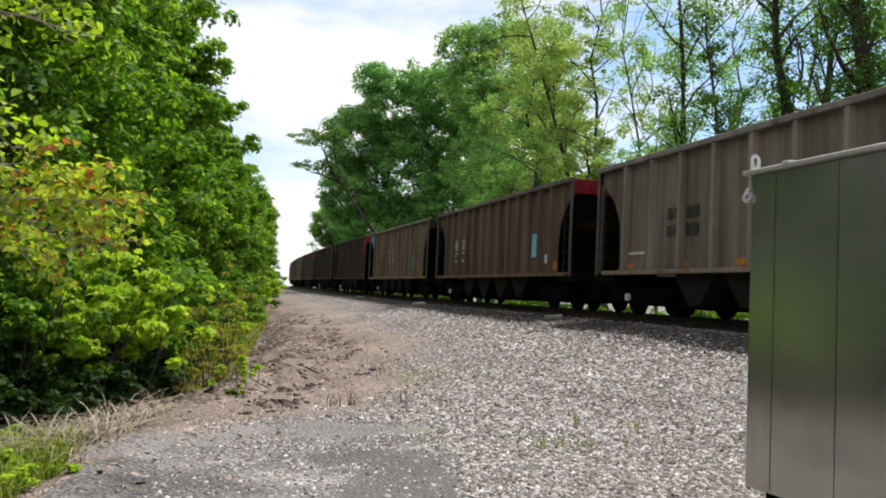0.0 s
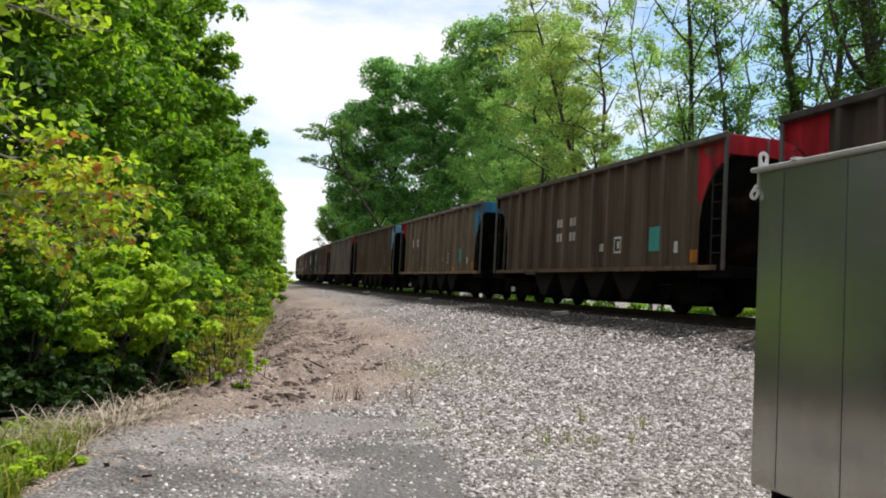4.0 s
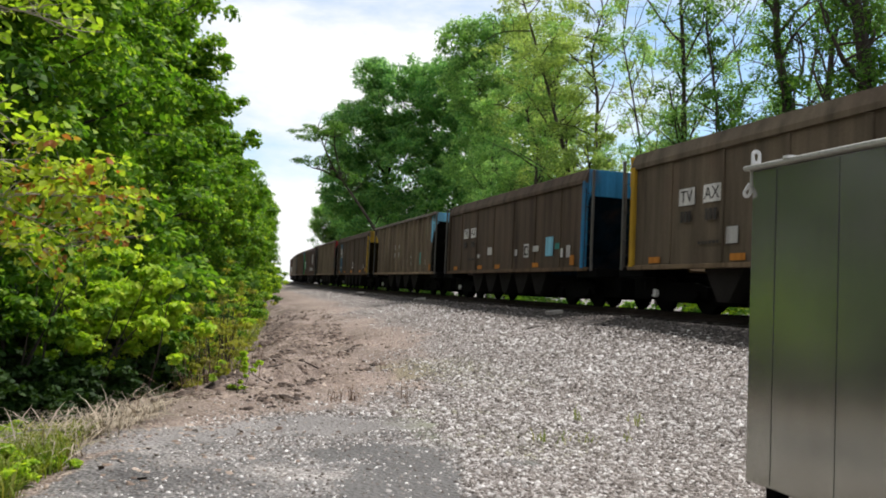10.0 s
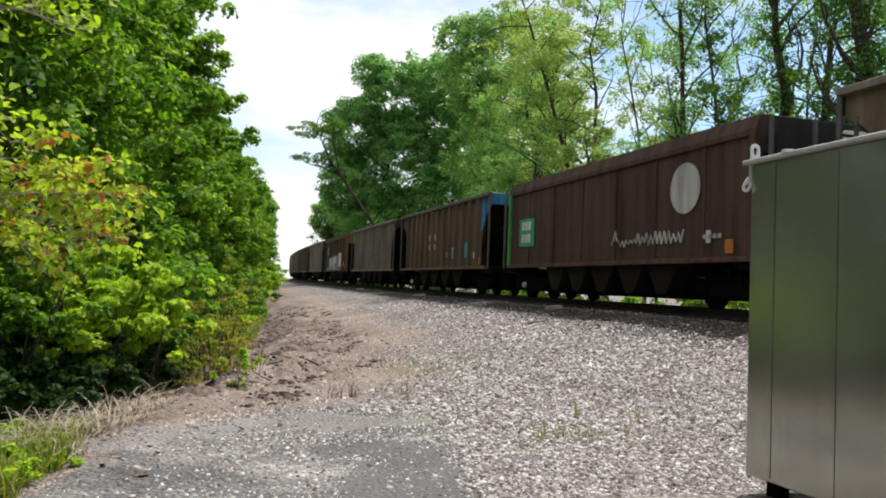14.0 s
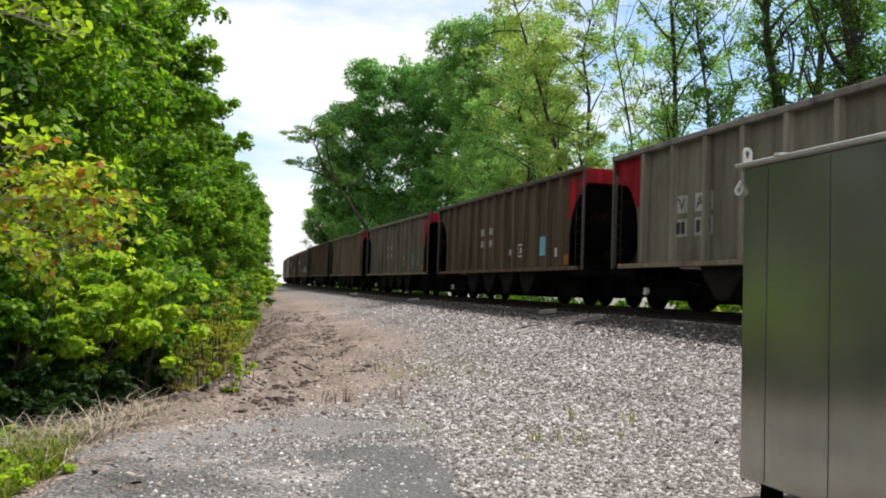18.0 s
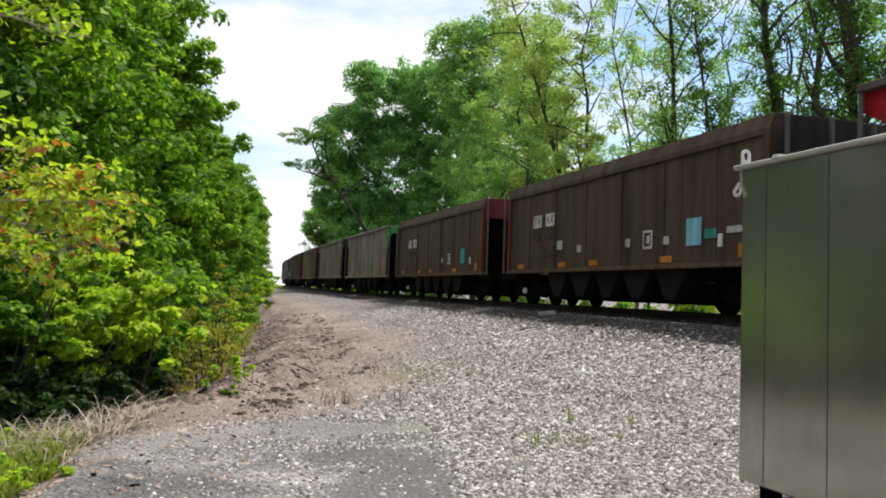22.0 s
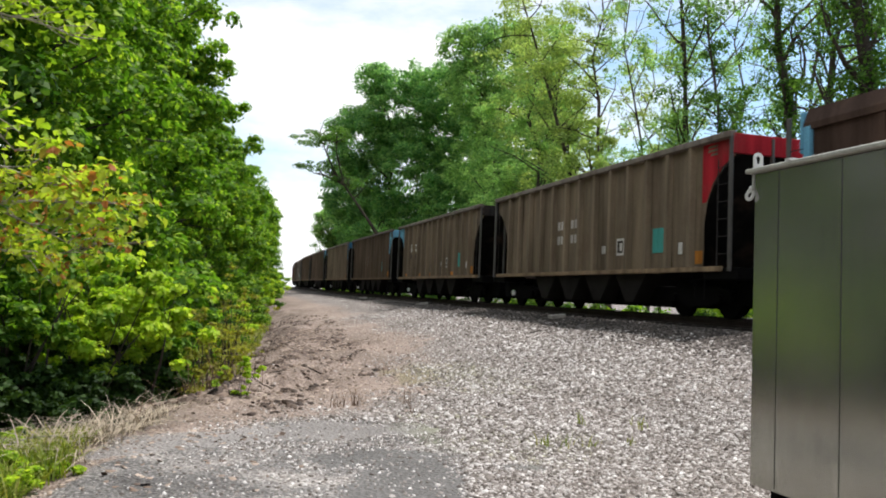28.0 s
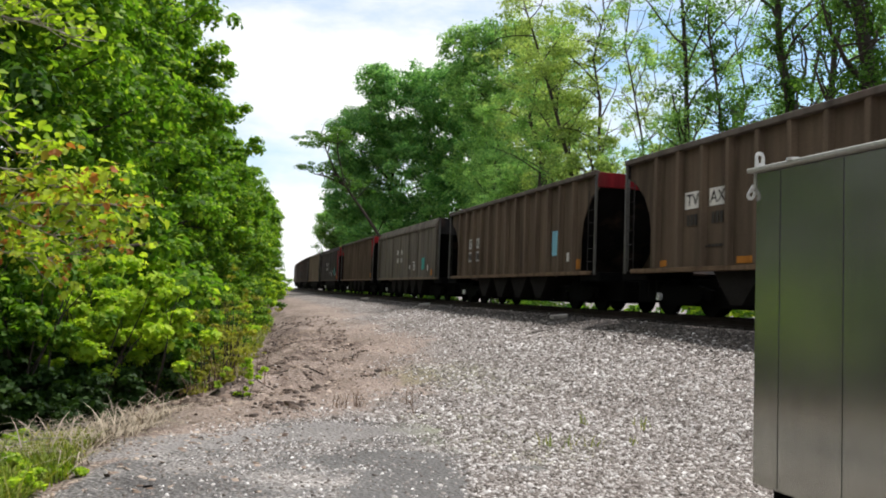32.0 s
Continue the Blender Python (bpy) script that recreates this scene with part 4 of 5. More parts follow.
        for y, z, w, h, k, holes in ((3.35, 1.72, 0.42, 0.85, 0.5, ()), (2.35, 1.80, 1.15, 1.0, 0.72, ((-0.05, -0.25, 0.22, 0.5),)), (1.35, 1.70, 0.5, 0.7, 0.4, ()),
                                     (0.40, 1.82, 1.0, 1.05, 0.75, ((0.30, -0.38, 0.3, 0.2),)), (-0.65, 1.86, 1.1, 1.0, 0.62, ((-0.1, -0.28, 0.36, 0.4), (0.3, 0.3, 0.2, 0.12))),
                                     (-1.80, 1.85, 0.95, 1.1, 0.34, ((-0.1, 0.15, 0.5, 0.09), (-0.1, -0.15, 0.5, 0.09))), (-3.0, 1.92, 1.35, 1.3, 0.9, ((-0.02, 0.22, 0.34, 0.16), (0.05, -0.48, 0.3, 0.36)))):
            blot(y, z, w * 1.16, h * 1.1, white(k * 0.45), 0.003, 0.16)
            blot(y, z, w, h, white(k), 0.006)
            for dy, dz, hw, hh in holes:
                blot(y + dy * w, z + dz * h, hw, hh, tuple(1.1 * c for c in RUST), 0.009, 0.2)
        for y in (3.9, 1.4, -1.0):
            decal(car, y, 1.27, 0.5, 0.14, STICKER_ORANGE, "reflector_strip", o - 0.006)
        for y in (-2.5, -3.4):
            decal(car, y, 1.34, 0.6, 0.16, LETTER, "writing_bar", o - 0.006)
        decal(car, -0.45, 1.62, 0.3, 0.34, LETTER, "data_plate", o - 0.014)
        decal(car, 4.4, 2.6, 0.8, 2.0, (0.035, 0.075, 0.10), "paint_patch", o - 0.012)
        decal(car, 4.4, 2.9, 0.7, 0.6, WHITE, "stencil_patch", o - 0.02)
        letters(car, "TV AX", 4.4, 3.03, 0.26, LETTER, o - 0.03)
        bars(car, 4.4, 2.76, 0.6, 0.2, 5, LETTER)


def s_of(n, t):
    """Where the front coupler of car n is along the track at t seconds."""
    r = lerp(t, [(0, -0.7), (1, -0.75), (3, -0.2), (6, 0.9), (9, 1.7), (12, 2.45), (15, 2.5), (18, 2.05), (20, 1.7), (22, 1.75), (25, 1.0), (28, -0.25), (32, -2.1)])   # small changes of pace
    return 5.659 + PITCH * n - 18.2 * t + r


def car_pose(n, t):
    m = s_of(n, t) + PITCH / 2
    x0, y0, z0, _ = track(m - TRUCK_AT)
    x1, y1, z1, _ = track(m + TRUCK_AT)
    return pose((x0 + x1) / 2, (y0 + y1) / 2, (z0 + z1) / 2, math.degrees(math.atan2(z1 - z0, 2 * TRUCK_AT)), 0, -math.degrees(math.atan2(x1 - x0, y1 - y0)))


LAST_CAR = 52
train = {}


def make_train():
    rng = random.Random(11)
    models = {k: make_car(k) for k in ("posted", "wide", "smooth")}
    used = set()
    for n in range(-1, LAST_CAR + 1):
        if n in CARS:
            kind, body, near, far, mk = CARS[n]
        else:
            kind, body, near, far, mk = rng.choice((P, P, S, W)), rng.choice((BROWN, TAN, GREY, DARK)), rng.choice((RED, BLACK, BLUE, BLACK)), BLACK, "std"
        if kind in used:
            car = copy_thing(models[kind], car_pose(n, 0))
        else:
            used.add(kind)
            car = models[kind]
            car.matrix_basis = car_pose(n, 0)
        car["kind_of_side"] = kind
        k = 0.86 * rng.uniform(0.88, 1.04) * (0.82 if kind == "smooth" else 1.0)
        tone = tuple(c * k * w for c, w in zip(body, (1.03, 0.99, 0.93)))
        for ob in car.children:
            c = tone
            if ob.name.startswith(("end_plate", "end_band", "corner_flange")):
                c = near if ob["end"] == "near" else far
                if c in (BLACK, RUST_RED, DEEP_GREEN) and not ob.name.startswith("end_plate"):
                    c = tone
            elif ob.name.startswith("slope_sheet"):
                # end colour cut to near black: the recess's shade is in the paint
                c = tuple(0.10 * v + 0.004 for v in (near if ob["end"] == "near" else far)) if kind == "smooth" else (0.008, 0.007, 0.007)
            elif ob.name.startswith("top_chord"):
                g = sum(tone) / 3
                c = tuple(1.25 * (0.5 * v + 0.5 * g) for v in tone) if kind != "smooth" else tuple(1.05 * v for v in tone)
            elif ob.name.startswith("side_post"):
                c = tuple((1.5 if kind == "wide" else 1.25) * v for v in tone)
            elif ob.name.startswith("side_sill"):
                # sill colour raised so that it reads as an edge catching light
                c = tuple(v * w for v, w in zip(tone, (1.5, 1.35, 1.2)))
            ob.color = (*c, 1)
        end = ENDS[near]
        tagged(car, f"{WORDS[body]} steel coal hopper car, {end} leading end, on rails", "hopper car", "coal train")
        if near == RED and kind != "smooth":
            for z in (3.86, 3.77, 3.68):
                for lo, hi in (((SIDE_X - 0.014, -6.62, z - 0.025), (SIDE_X - 0.004, -6.28 - 0.1 * (z < 3.7), z + 0.025)), ((0.55, -7.252, z + 0.07), (1.12 - 0.25 * (z < 3.7), -7.244, z + 0.12))):
                    part("writing_bar", boxes((lo, hi)), DECAL, car).color = (*WHITE, 1)
        train[n] = car
    for n, car in train.items():
        marks(car, CARS[n][4] if n in CARS else "std", rng)


make_train()

# ---- signal equipment cabinet beside the pull-off ----
def cabinet_metal():
    m, nt, b = material("brushed_olive_metal", 0.2, 0.82)
    brush = noise_at(nt, 3.0, 5, 0.6, stretch=(6, 6, 0.4))
    blot = noise_at(nt, 1.6, 5)
    col = ramp(nt, brush.outputs["Fac"], [(0.3, (0.375, 0.375, 0.335)), (0.7, (0.445, 0.445, 0.395))])
    col = blend(nt, "MULTIPLY", col, ramp(nt, blot.outputs["Fac"], [(0.3, (0.85,) * 3), (0.7, (1.08,) * 3)]), 0.8)
    nt.links.new(col, b.inputs["Base Color"])
    r = ramp(nt, blot.outputs["Fac"], [(0.3, (0.16,) * 3), (0.7, (0.20,) * 3)])
    nt.links.new(r, b.inputs["Roughness"])
    return m


def make_cabinet():
    metal = cabinet_metal()
    cab = new("equipment_cabinet")
    x0, x1, y0, y1, z0, z1 = 4.03, 5.9, 3.2, 5.16, 0.16, 2.535
    part("body", boxes(((x0, y0, z0), (x1, y1, z1)), bevel=0.012), metal, cab)
    part("lid", boxes(((x0 - 0.05, y0 - 0.05, z1), (x1 + 0.05, y1 + 0.05, z1 + 0.035)), bevel=0.008), LID, cab, "galvanized overhanging roof plate")
    # thin dark strips painted as the shadow in the panel grooves
    for y in (4.88, 4.27, 3.66):
        part("panel_seam", boxes(((x0 - 0.002, y - 0.003, z0 + 0.03), (x0 + 0.004, y + 0.003, z1 - 0.02))), SEAM, cab)
    # lifting ring on the roof edge: a rounded plate with a hole
    def eye_plate(name, w, h, hole, m):
        bm = bmesh.new()
        n = 20
        outer = [(-w / 2, 0), (w / 2, 0)] + [(w / 2 * math.cos(a), h - w / 2 + w / 2 * math.sin(a)) for a in np.linspace(0, math.pi, n - 1)]
        k = len(outer)
        inner = []
        for p in outer:
            d = Vector((p[0], p[1] - h * 0.55))
            d = d.normalized() if d.length else Vector((0, 1))
            inner.append((d.x * hole, h * 0.55 + d.y * hole * 1.5))
        vs = [[bm.verts.new((e, px, pz)) for px, pz in ring] for e in (-0.006, 0.006) for ring in (outer, inner)]
        for i in range(k):
            j = (i + 1) % k
            bm.faces.new((vs[0][i], vs[0][j], vs[1][j], vs[1][i]))
            bm.faces.new((vs[2][j], vs[2][i], vs[3][i], vs[3][j]))
            bm.faces.new((vs[0][j], vs[0][i], vs[2][i], vs[2][j]))
            bm.faces.new((vs[1][i], vs[1][j], vs[3][j], vs[3][i]))
        bmesh.ops.recalc_face_normals(bm, faces=bm.faces)
        bm.transform(m)
        return part(name, bm, LUG, cab, "bright galvanized lifting lug")
    eye_plate("lifting_eye", 0.085, 0.13, 0.022, pose(x0 + 0.01, y1 - 0.03, z1 + 0.03, 0, 0, 90))
    part("lug_stem", boxes(((x0 - 0.01, y1 + 0.002, z1 - 0.13), (x0 + 0.03, y1 + 0.014, z1 - 0.002)), bevel=0.003), LID, cab)
    eye_plate("lifting_lug", 0.068, 0.115, 0.017, pose(x0 + 0.015, y1 + 0.022, z1 - 0.11) @ pose(0, 0, 0, 0, 212, 0) @ pose(0, 0, 0, 0, 0, 90))
    part("roof_bolt", rod(bmesh.new(), (x0 - 0.02, y1 - 0.43, z1 + 0.03), (x0 - 0.02, y1 - 0.43, z1 + 0.05), 0.045, 10), LUG, cab)
    for x in (x0 + 0.18, x1 - 0.18):
        for y in (y0 + 0.15, y1 - 0.15):
            zg = ground_z(x, y) - 0.03
            part("foot", boxes(((x - 0.06, y - 0.06, zg), (x + 0.06, y + 0.06, z0)), bevel=0.008), SOOT_SHADE, cab)
    # door with its hinges on the side away from the track
    part("door", boxes(((x0 + 0.25, y0 - 0.02, z0 + 0.1), (x1 - 0.25, y0 - 0.001, z1 - 0.1)), bevel=0.006), metal, cab)
    return tagged(cab, "tall olive-grey metal equipment cabinet standing on gravel", "equipment cabinet")


make_cabinet()

# ---- trees, bushes and grass ----
def leaf_mesh(name, centers, out, size, mat, parent, seed, droop=0.0, slim=0.6, fine=False):
    """One leaf per centre: a small folded rhombus; out gives the way that it roughly faces."""
    rng = np.random.default_rng(seed)
    n = len(centers)
    nrm = out + rng.normal(0, 0.75, (n, 3))
    nrm[:, 2] += 0.9
    nrm /= np.linalg.norm(nrm, axis=1, keepdims=True) + 1e-9
    t = rng.normal(0, 1, (n, 3))
    t[:, 2] -= droop
    t -= nrm * (t * nrm).sum(1, keepdims=True)
    t /= np.linalg.norm(t, axis=1, keepdims=True) + 1e-9
    b = np.cross(nrm, t)
    s = (size * rng.uniform(0.6, 1.35, n))[:, None]
    if fine:
        # pointed leaf, folded along its midrib, widest below the middle, tip bent down
        def spot(along, across, up):
            return centers + t * s * along + b * s * across * slim + nrm * s * up
        v = np.stack([spot(-0.5, 0, 0), spot(-0.2, 0.5, 0.12), spot(0.18, 0.38, 0.08), spot(0.55, 0, -0.10), spot(0.18, -0.38, 0.08), spot(-0.2, -0.5, 0.12)], 1)
        f = (np.array([(0, 1, 2, 3), (0, 3, 4, 5)])[None] + (np.arange(n) * 6)[:, None, None]).reshape(-1, 4)
    else:
        v = np.stack([centers - t * s * 0.5, centers + b * s * slim * 0.5 + nrm * s * 0.10, centers + t * s * 0.5, centers - b * s * slim * 0.5 + nrm * s * 0.10], 1)
        f = np.arange(n * 4).reshape(n, 4)
    return quick_mesh(name, v.reshape(-1, 3), f, mat, parent)


def clump_points(clumps, per, seed, hollow=0.35, flat=0.55):
    """Leaf places inside flattened, ragged balls (x, y, z, radius)."""
    rng = np.random.default_rng(seed)
    c = np.asarray(clumps, float)
    k = np.repeat(np.arange(len(c)), np.maximum(2, (per * (c[:, 3] / c[:, 3].mean()) ** 2).astype(int)))
    d = rng.normal(0, 1, (len(k), 3))
    d /= np.linalg.norm(d, axis=1, keepdims=True)
    up = rng.random(len(k)) < 0.55
    d[up, 2] = np.abs(d[up, 2])
    r = hollow + (1 - hollow) * rng.random(len(k)) ** 0.7
    r *= 1 + 0.35 * np.sin(d[:, 0] * 5 + k) * np.cos(d[:, 1] * 6 + 2 * k)
    p = c[k, :3] + d * (r * c[k, 3])[:, None] * np.array([1, 1, flat])
    return p, d


def branch(verts, faces, path, radii, sides=7):
    """Adds a tapered, bent tube to a list of vertices and faces."""
    o = len(verts)
    for i, (p, r) in enumerate(zip(path, radii)):
        a, b = path[max(0, i - 1)], path[min(len(path) - 1, i + 1)]
        q = (Vector(b) - Vector(a)).to_track_quat("Z", "Y").to_matrix()
        for k in range(sides):
            w = k * math.tau / sides
            verts.append(tuple(Vector(p) + q @ Vector((r * math.cos(w), r * math.sin(w), 0))))
    for i in range(len(path) - 1):
        for k in range(sides):
            faces.append((o + i * sides + k, o + i * sides + (k + 1) % sides, o + (i + 1) * sides + (k + 1) % sides, o + (i + 1) * sides + k))


def limb_path(rng, a, way, length, n=6, wander=0.16, lift=0.0):
    p, d = Vector(a), Vector(way).normalized()
    path = [tuple(p)]
    for _ in range(n):
        d = (d + Vector((rng.gauss(0, wander), rng.gauss(0, wander), rng.gauss(0, wander) + lift))).normalized()
        p = p + d * (length / n)
        path.append(tuple(p))
    return path


def make_tree(x, y, height, spread, mat, seed, leaf=0.16, clumps=70, per=130, trunk=0.16, base=0.25, lean=(0, 0), limbs=9, label="", clump_r=0.17, name="tree", face=None, ivy=0, tidy=1.0, rise=(0.25, 0.9), flat=0.55, lobes=(), lobe_clump=0.9):
    """A tapered trunk, limbs, and a crown of leaf clumps round the limbs' outer parts."""
    rng = random.Random(seed)
    z = ground_z(x, y) - 0.1
    tree = new(name)
    tree.location = (x, y, z)
    verts, faces = [], []
    top = Vector((lean[0] * height, lean[1] * height, height * 0.86))
    path = []
    for i in range(9):
        u = i / 8
        path.append(tuple(top * u + Vector((rng.gauss(0, 0.012), rng.gauss(0, 0.012), 0)) * height * u))
    branch(verts, faces, path, [trunk * (1.25 if i == 0 else 1 - 0.85 * i / 8) for i in range(9)], 8)
    mesh_ob("trunk", verts, faces, BARK, tree, smooth=True)
    verts, faces, balls = [], [], []
    for k in range(limbs):
        u = base + (0.95 - base) * (k + rng.random()) / limbs
        i = min(7, int(u * 8))
        p = Vector(path[i]).lerp(Vector(path[i + 1]), u * 8 - i)
        a = k * 2.4 + rng.uniform(-0.5, 0.5)
        if face is not None:
            a = face + rng.gauss(0, 1.0)
        reach = spread * (1.0 - 0.55 * max(0, u - 0.45)) * rng.uniform(0.7, 1.15)
        lp = limb_path(rng, p, (math.cos(a), math.sin(a), rng.uniform(*rise)), reach, 6, 0.17)
        r0 = trunk * (0.34 - 0.2 * u)
        branch(verts, faces, lp, [r0 * (1 - 0.8 * j / 6) + 0.006 for j in range(7)], 6)
        tips = [lp[3], lp[4], lp[5], lp[6], lp[6]]
        for _ in range(3):
            q = rng.choice(lp[2:5])
            sp = limb_path(rng, q, (rng.gauss(0, 1), rng.gauss(0, 1), rng.uniform(0.1, 1.0)), reach * 0.45, 4, 0.2)
            branch(verts, faces, sp, [r0 * 0.45 * (1 - 0.75 * j / 4) + 0.004 for j in range(5)], 5)
            tips += [sp[3], sp[4]]
        m = max(2, int(clumps / limbs))
        for _ in range(m):
            q = rng.choice(tips)
            w = spread * clump_r * rng.uniform(0.55, 1.35)
            g = spread * 0.13 * tidy
            balls.append((q[0] + rng.gauss(0, g), q[1] + rng.gauss(0, g), max(0.25, q[2] + rng.gauss(0, g * 0.85)), w))
    # rounded leaf masses of their own, each on a bough: (dx, dy, z, radius across, radius up, clumps)
    for lx, ly, lz, rx, rz, many in lobes:
        i = max(2, min(7, int(8 * (lz - rz) / max(1.0, height * 0.86))))
        lp = limb_path(rng, path[i], (lx - path[i][0], ly - path[i][1], lz - path[i][2]), (Vector((lx, ly, lz)) - Vector(path[i])).length, 6, 0.08)
        branch(verts, faces, lp, [trunk * 0.4 * (1 - 0.75 * j / 6) for j in range(7)], 6)
        for _ in range(5):
            sp = limb_path(rng, lp[rng.choice((4, 5, 6))], (rng.gauss(0, 1), rng.gauss(0, 1), rng.uniform(0.0, 1.2)), rx * 0.9, 4, 0.2)
            branch(verts, faces, sp, [trunk * 0.14 * (1 - 0.75 * j / 4) + 0.01 for j in range(5)], 5)
        for _ in range(many):
            d = Vector((rng.gauss(0, 1), rng.gauss(0, 1), rng.gauss(0.2, 1))).normalized()
            r = rng.uniform(0.35, 1.0) ** 0.5 * (1 + 0.12 * math.sin(d.x * 7 + seed) * math.cos(d.z * 6 + d.y * 5))
            balls.append((lx + d.x * r * rx, ly + d.y * r * rx, max(0.3, lz + d.z * r * rz), lobe_clump * rng.uniform(0.55, 1.3)))
    for _ in range(ivy):
        q = Vector(rng.choice(path[1:7])).lerp(Vector(rng.choice(path[2:7])), rng.random())
        balls.append((q.x + rng.gauss(0, 0.28), q.y + rng.gauss(0, 0.28), max(0.4, q.z), rng.uniform(0.3, 0.6)))
    mesh_ob("bough", verts, faces, BARK, tree, smooth=True)
    p, d = clump_points(balls, per, seed, 0.35, flat)
    leaf_mesh("crown", p, d, leaf, mat, tree, seed + 1)
    return tagged(tree, label or "leafy green tree beside the railway", "tree", "trees along the line")


def left_wood():
    """The dense wood along the low side: tall crowns, lower trees along the bank further off, dark trees behind."""
    rng = random.Random(3)
    k = 0
    for y in (5.5, 8.5, 11.5, 15, 19, 24, 30, 38, 48, 60, 74, 92, 112):
        edge = lerp(y, [(0, -5.0), (6, -4.5), (12, -3.75), (20, -3.1), (30, -2.2), (38, -1.0), (48, 0.0), (74, 2.2), (112, 5.5)])
        f = 1 + max(0, y - 25) * 0.014
        make_tree(edge - rng.uniform(0, 0.5), y + rng.uniform(-0.8, 0.8), rng.uniform(12.5, 14.5) - (1.5 if y > 28 else 0), 3.2 + 0.3 * rng.random(), LEAF_DARK if y < 10 else LEAF_GREEN, 100 + k,
                  leaf=0.085 + 0.0044 * y, clumps=int(400 / f), per=int((130 if y < 13 else 95) / f), base=0.06, limbs=26, label="tall green broadleaf tree at the wood's edge", clump_r=0.115, trunk=0.17, face=0.2, flat=0.65, tidy=0.7)
        k += 1
    # younger trees that stand out along the edge of the bank
    for y, edge, h in ((29, 0.9, 8.8), (36, 2.2, 8.4), (42, 3.0, 8.6), (49, 4.0, 9.0), (57, 4.9, 9.8), (66, 5.8, 10.4), (78, 7.0, 11.2), (92, 8.4, 12.2), (110, 10.0, 13.2), (130, 11.6, 14)):
        s = 1.7 + y * 0.012
        make_tree(edge - s * 1.08, y, h, s, LEAF_GREEN, 150 + k, leaf=0.11 + y * 0.0018, clumps=190, per=60, base=0.04, limbs=22, label="young green tree on the edge of the bank", clump_r=0.2, trunk=0.09, flat=0.7)
        k += 1
    for y in (7, 14, 22, 31, 42, 56, 74, 96):
        edge = lerp(y, [(0, -8.5), (12, -7.8), (40, -6.5), (60, -5), (100, -2)])
        make_tree(edge, y, rng.uniform(14, 16), 4.2, LEAF_DARK, 200 + k, leaf=0.29, clumps=150, per=48, base=0.05, limbs=18, label="dark green tree deep in the wood", clump_r=0.2, trunk=0.2)
        k += 1


def bush(x, y, height, spread, mat, seed, leaf=0.08, clumps=26, per=150, label="bright green leafy bush", name="bush", skirt=True):
    rng = random.Random(seed)
    ob = new(name)
    z = ground_z(x, y) - 0.05
    ob.location = (x, y, z)
    verts, faces, balls = [], [], []
    for k in range(max(4, clumps // 4)):
        a = rng.uniform(0, math.tau)
        lp = limb_path(rng, (rng.gauss(0, 0.1), rng.gauss(0, 0.1), 0), (math.cos(a) * 0.9 * spread / height, math.sin(a) * 0.9 * spread / height, 1.0), height * rng.uniform(0.6, 0.95), 5, 0.1)
        branch(verts, faces, lp, [(0.002 + 0.006 * height) * (1 - 0.75 * j / 5) for j in range(6)], 5)
        for _ in range(4):
            q = rng.choice(lp[2:] if skirt else lp[3:])
            balls.append((q[0] + rng.gauss(0, spread * 0.3), q[1] + rng.gauss(0, spread * 0.3), max(0.12, q[2] + rng.gauss(0, height * 0.08)), spread * rng.uniform(0.14, 0.30)))
    for k in range(clumps // 3 if skirt else 0):
        a = rng.uniform(0, math.tau)
        balls.append((math.cos(a) * spread * 0.75, math.sin(a) * spread * 0.75, height * rng.uniform(0.06, 0.3), spread * rng.uniform(0.2, 0.34)))
    mesh_ob("stem", verts, faces, BARK, ob)
    p, d = clump_points(balls, per, seed, 0.2)
    p[:, 2] = np.maximum(p[:, 2], 0.03)
    leaf_mesh("foliage", p, d, leaf, mat, ob, seed + 1, slim=0.7, fine=x < 5 and y < 14 and mat != LEAF_DEEP)
    return tagged(ob, label, "bush", "bushes at the wood's edge")


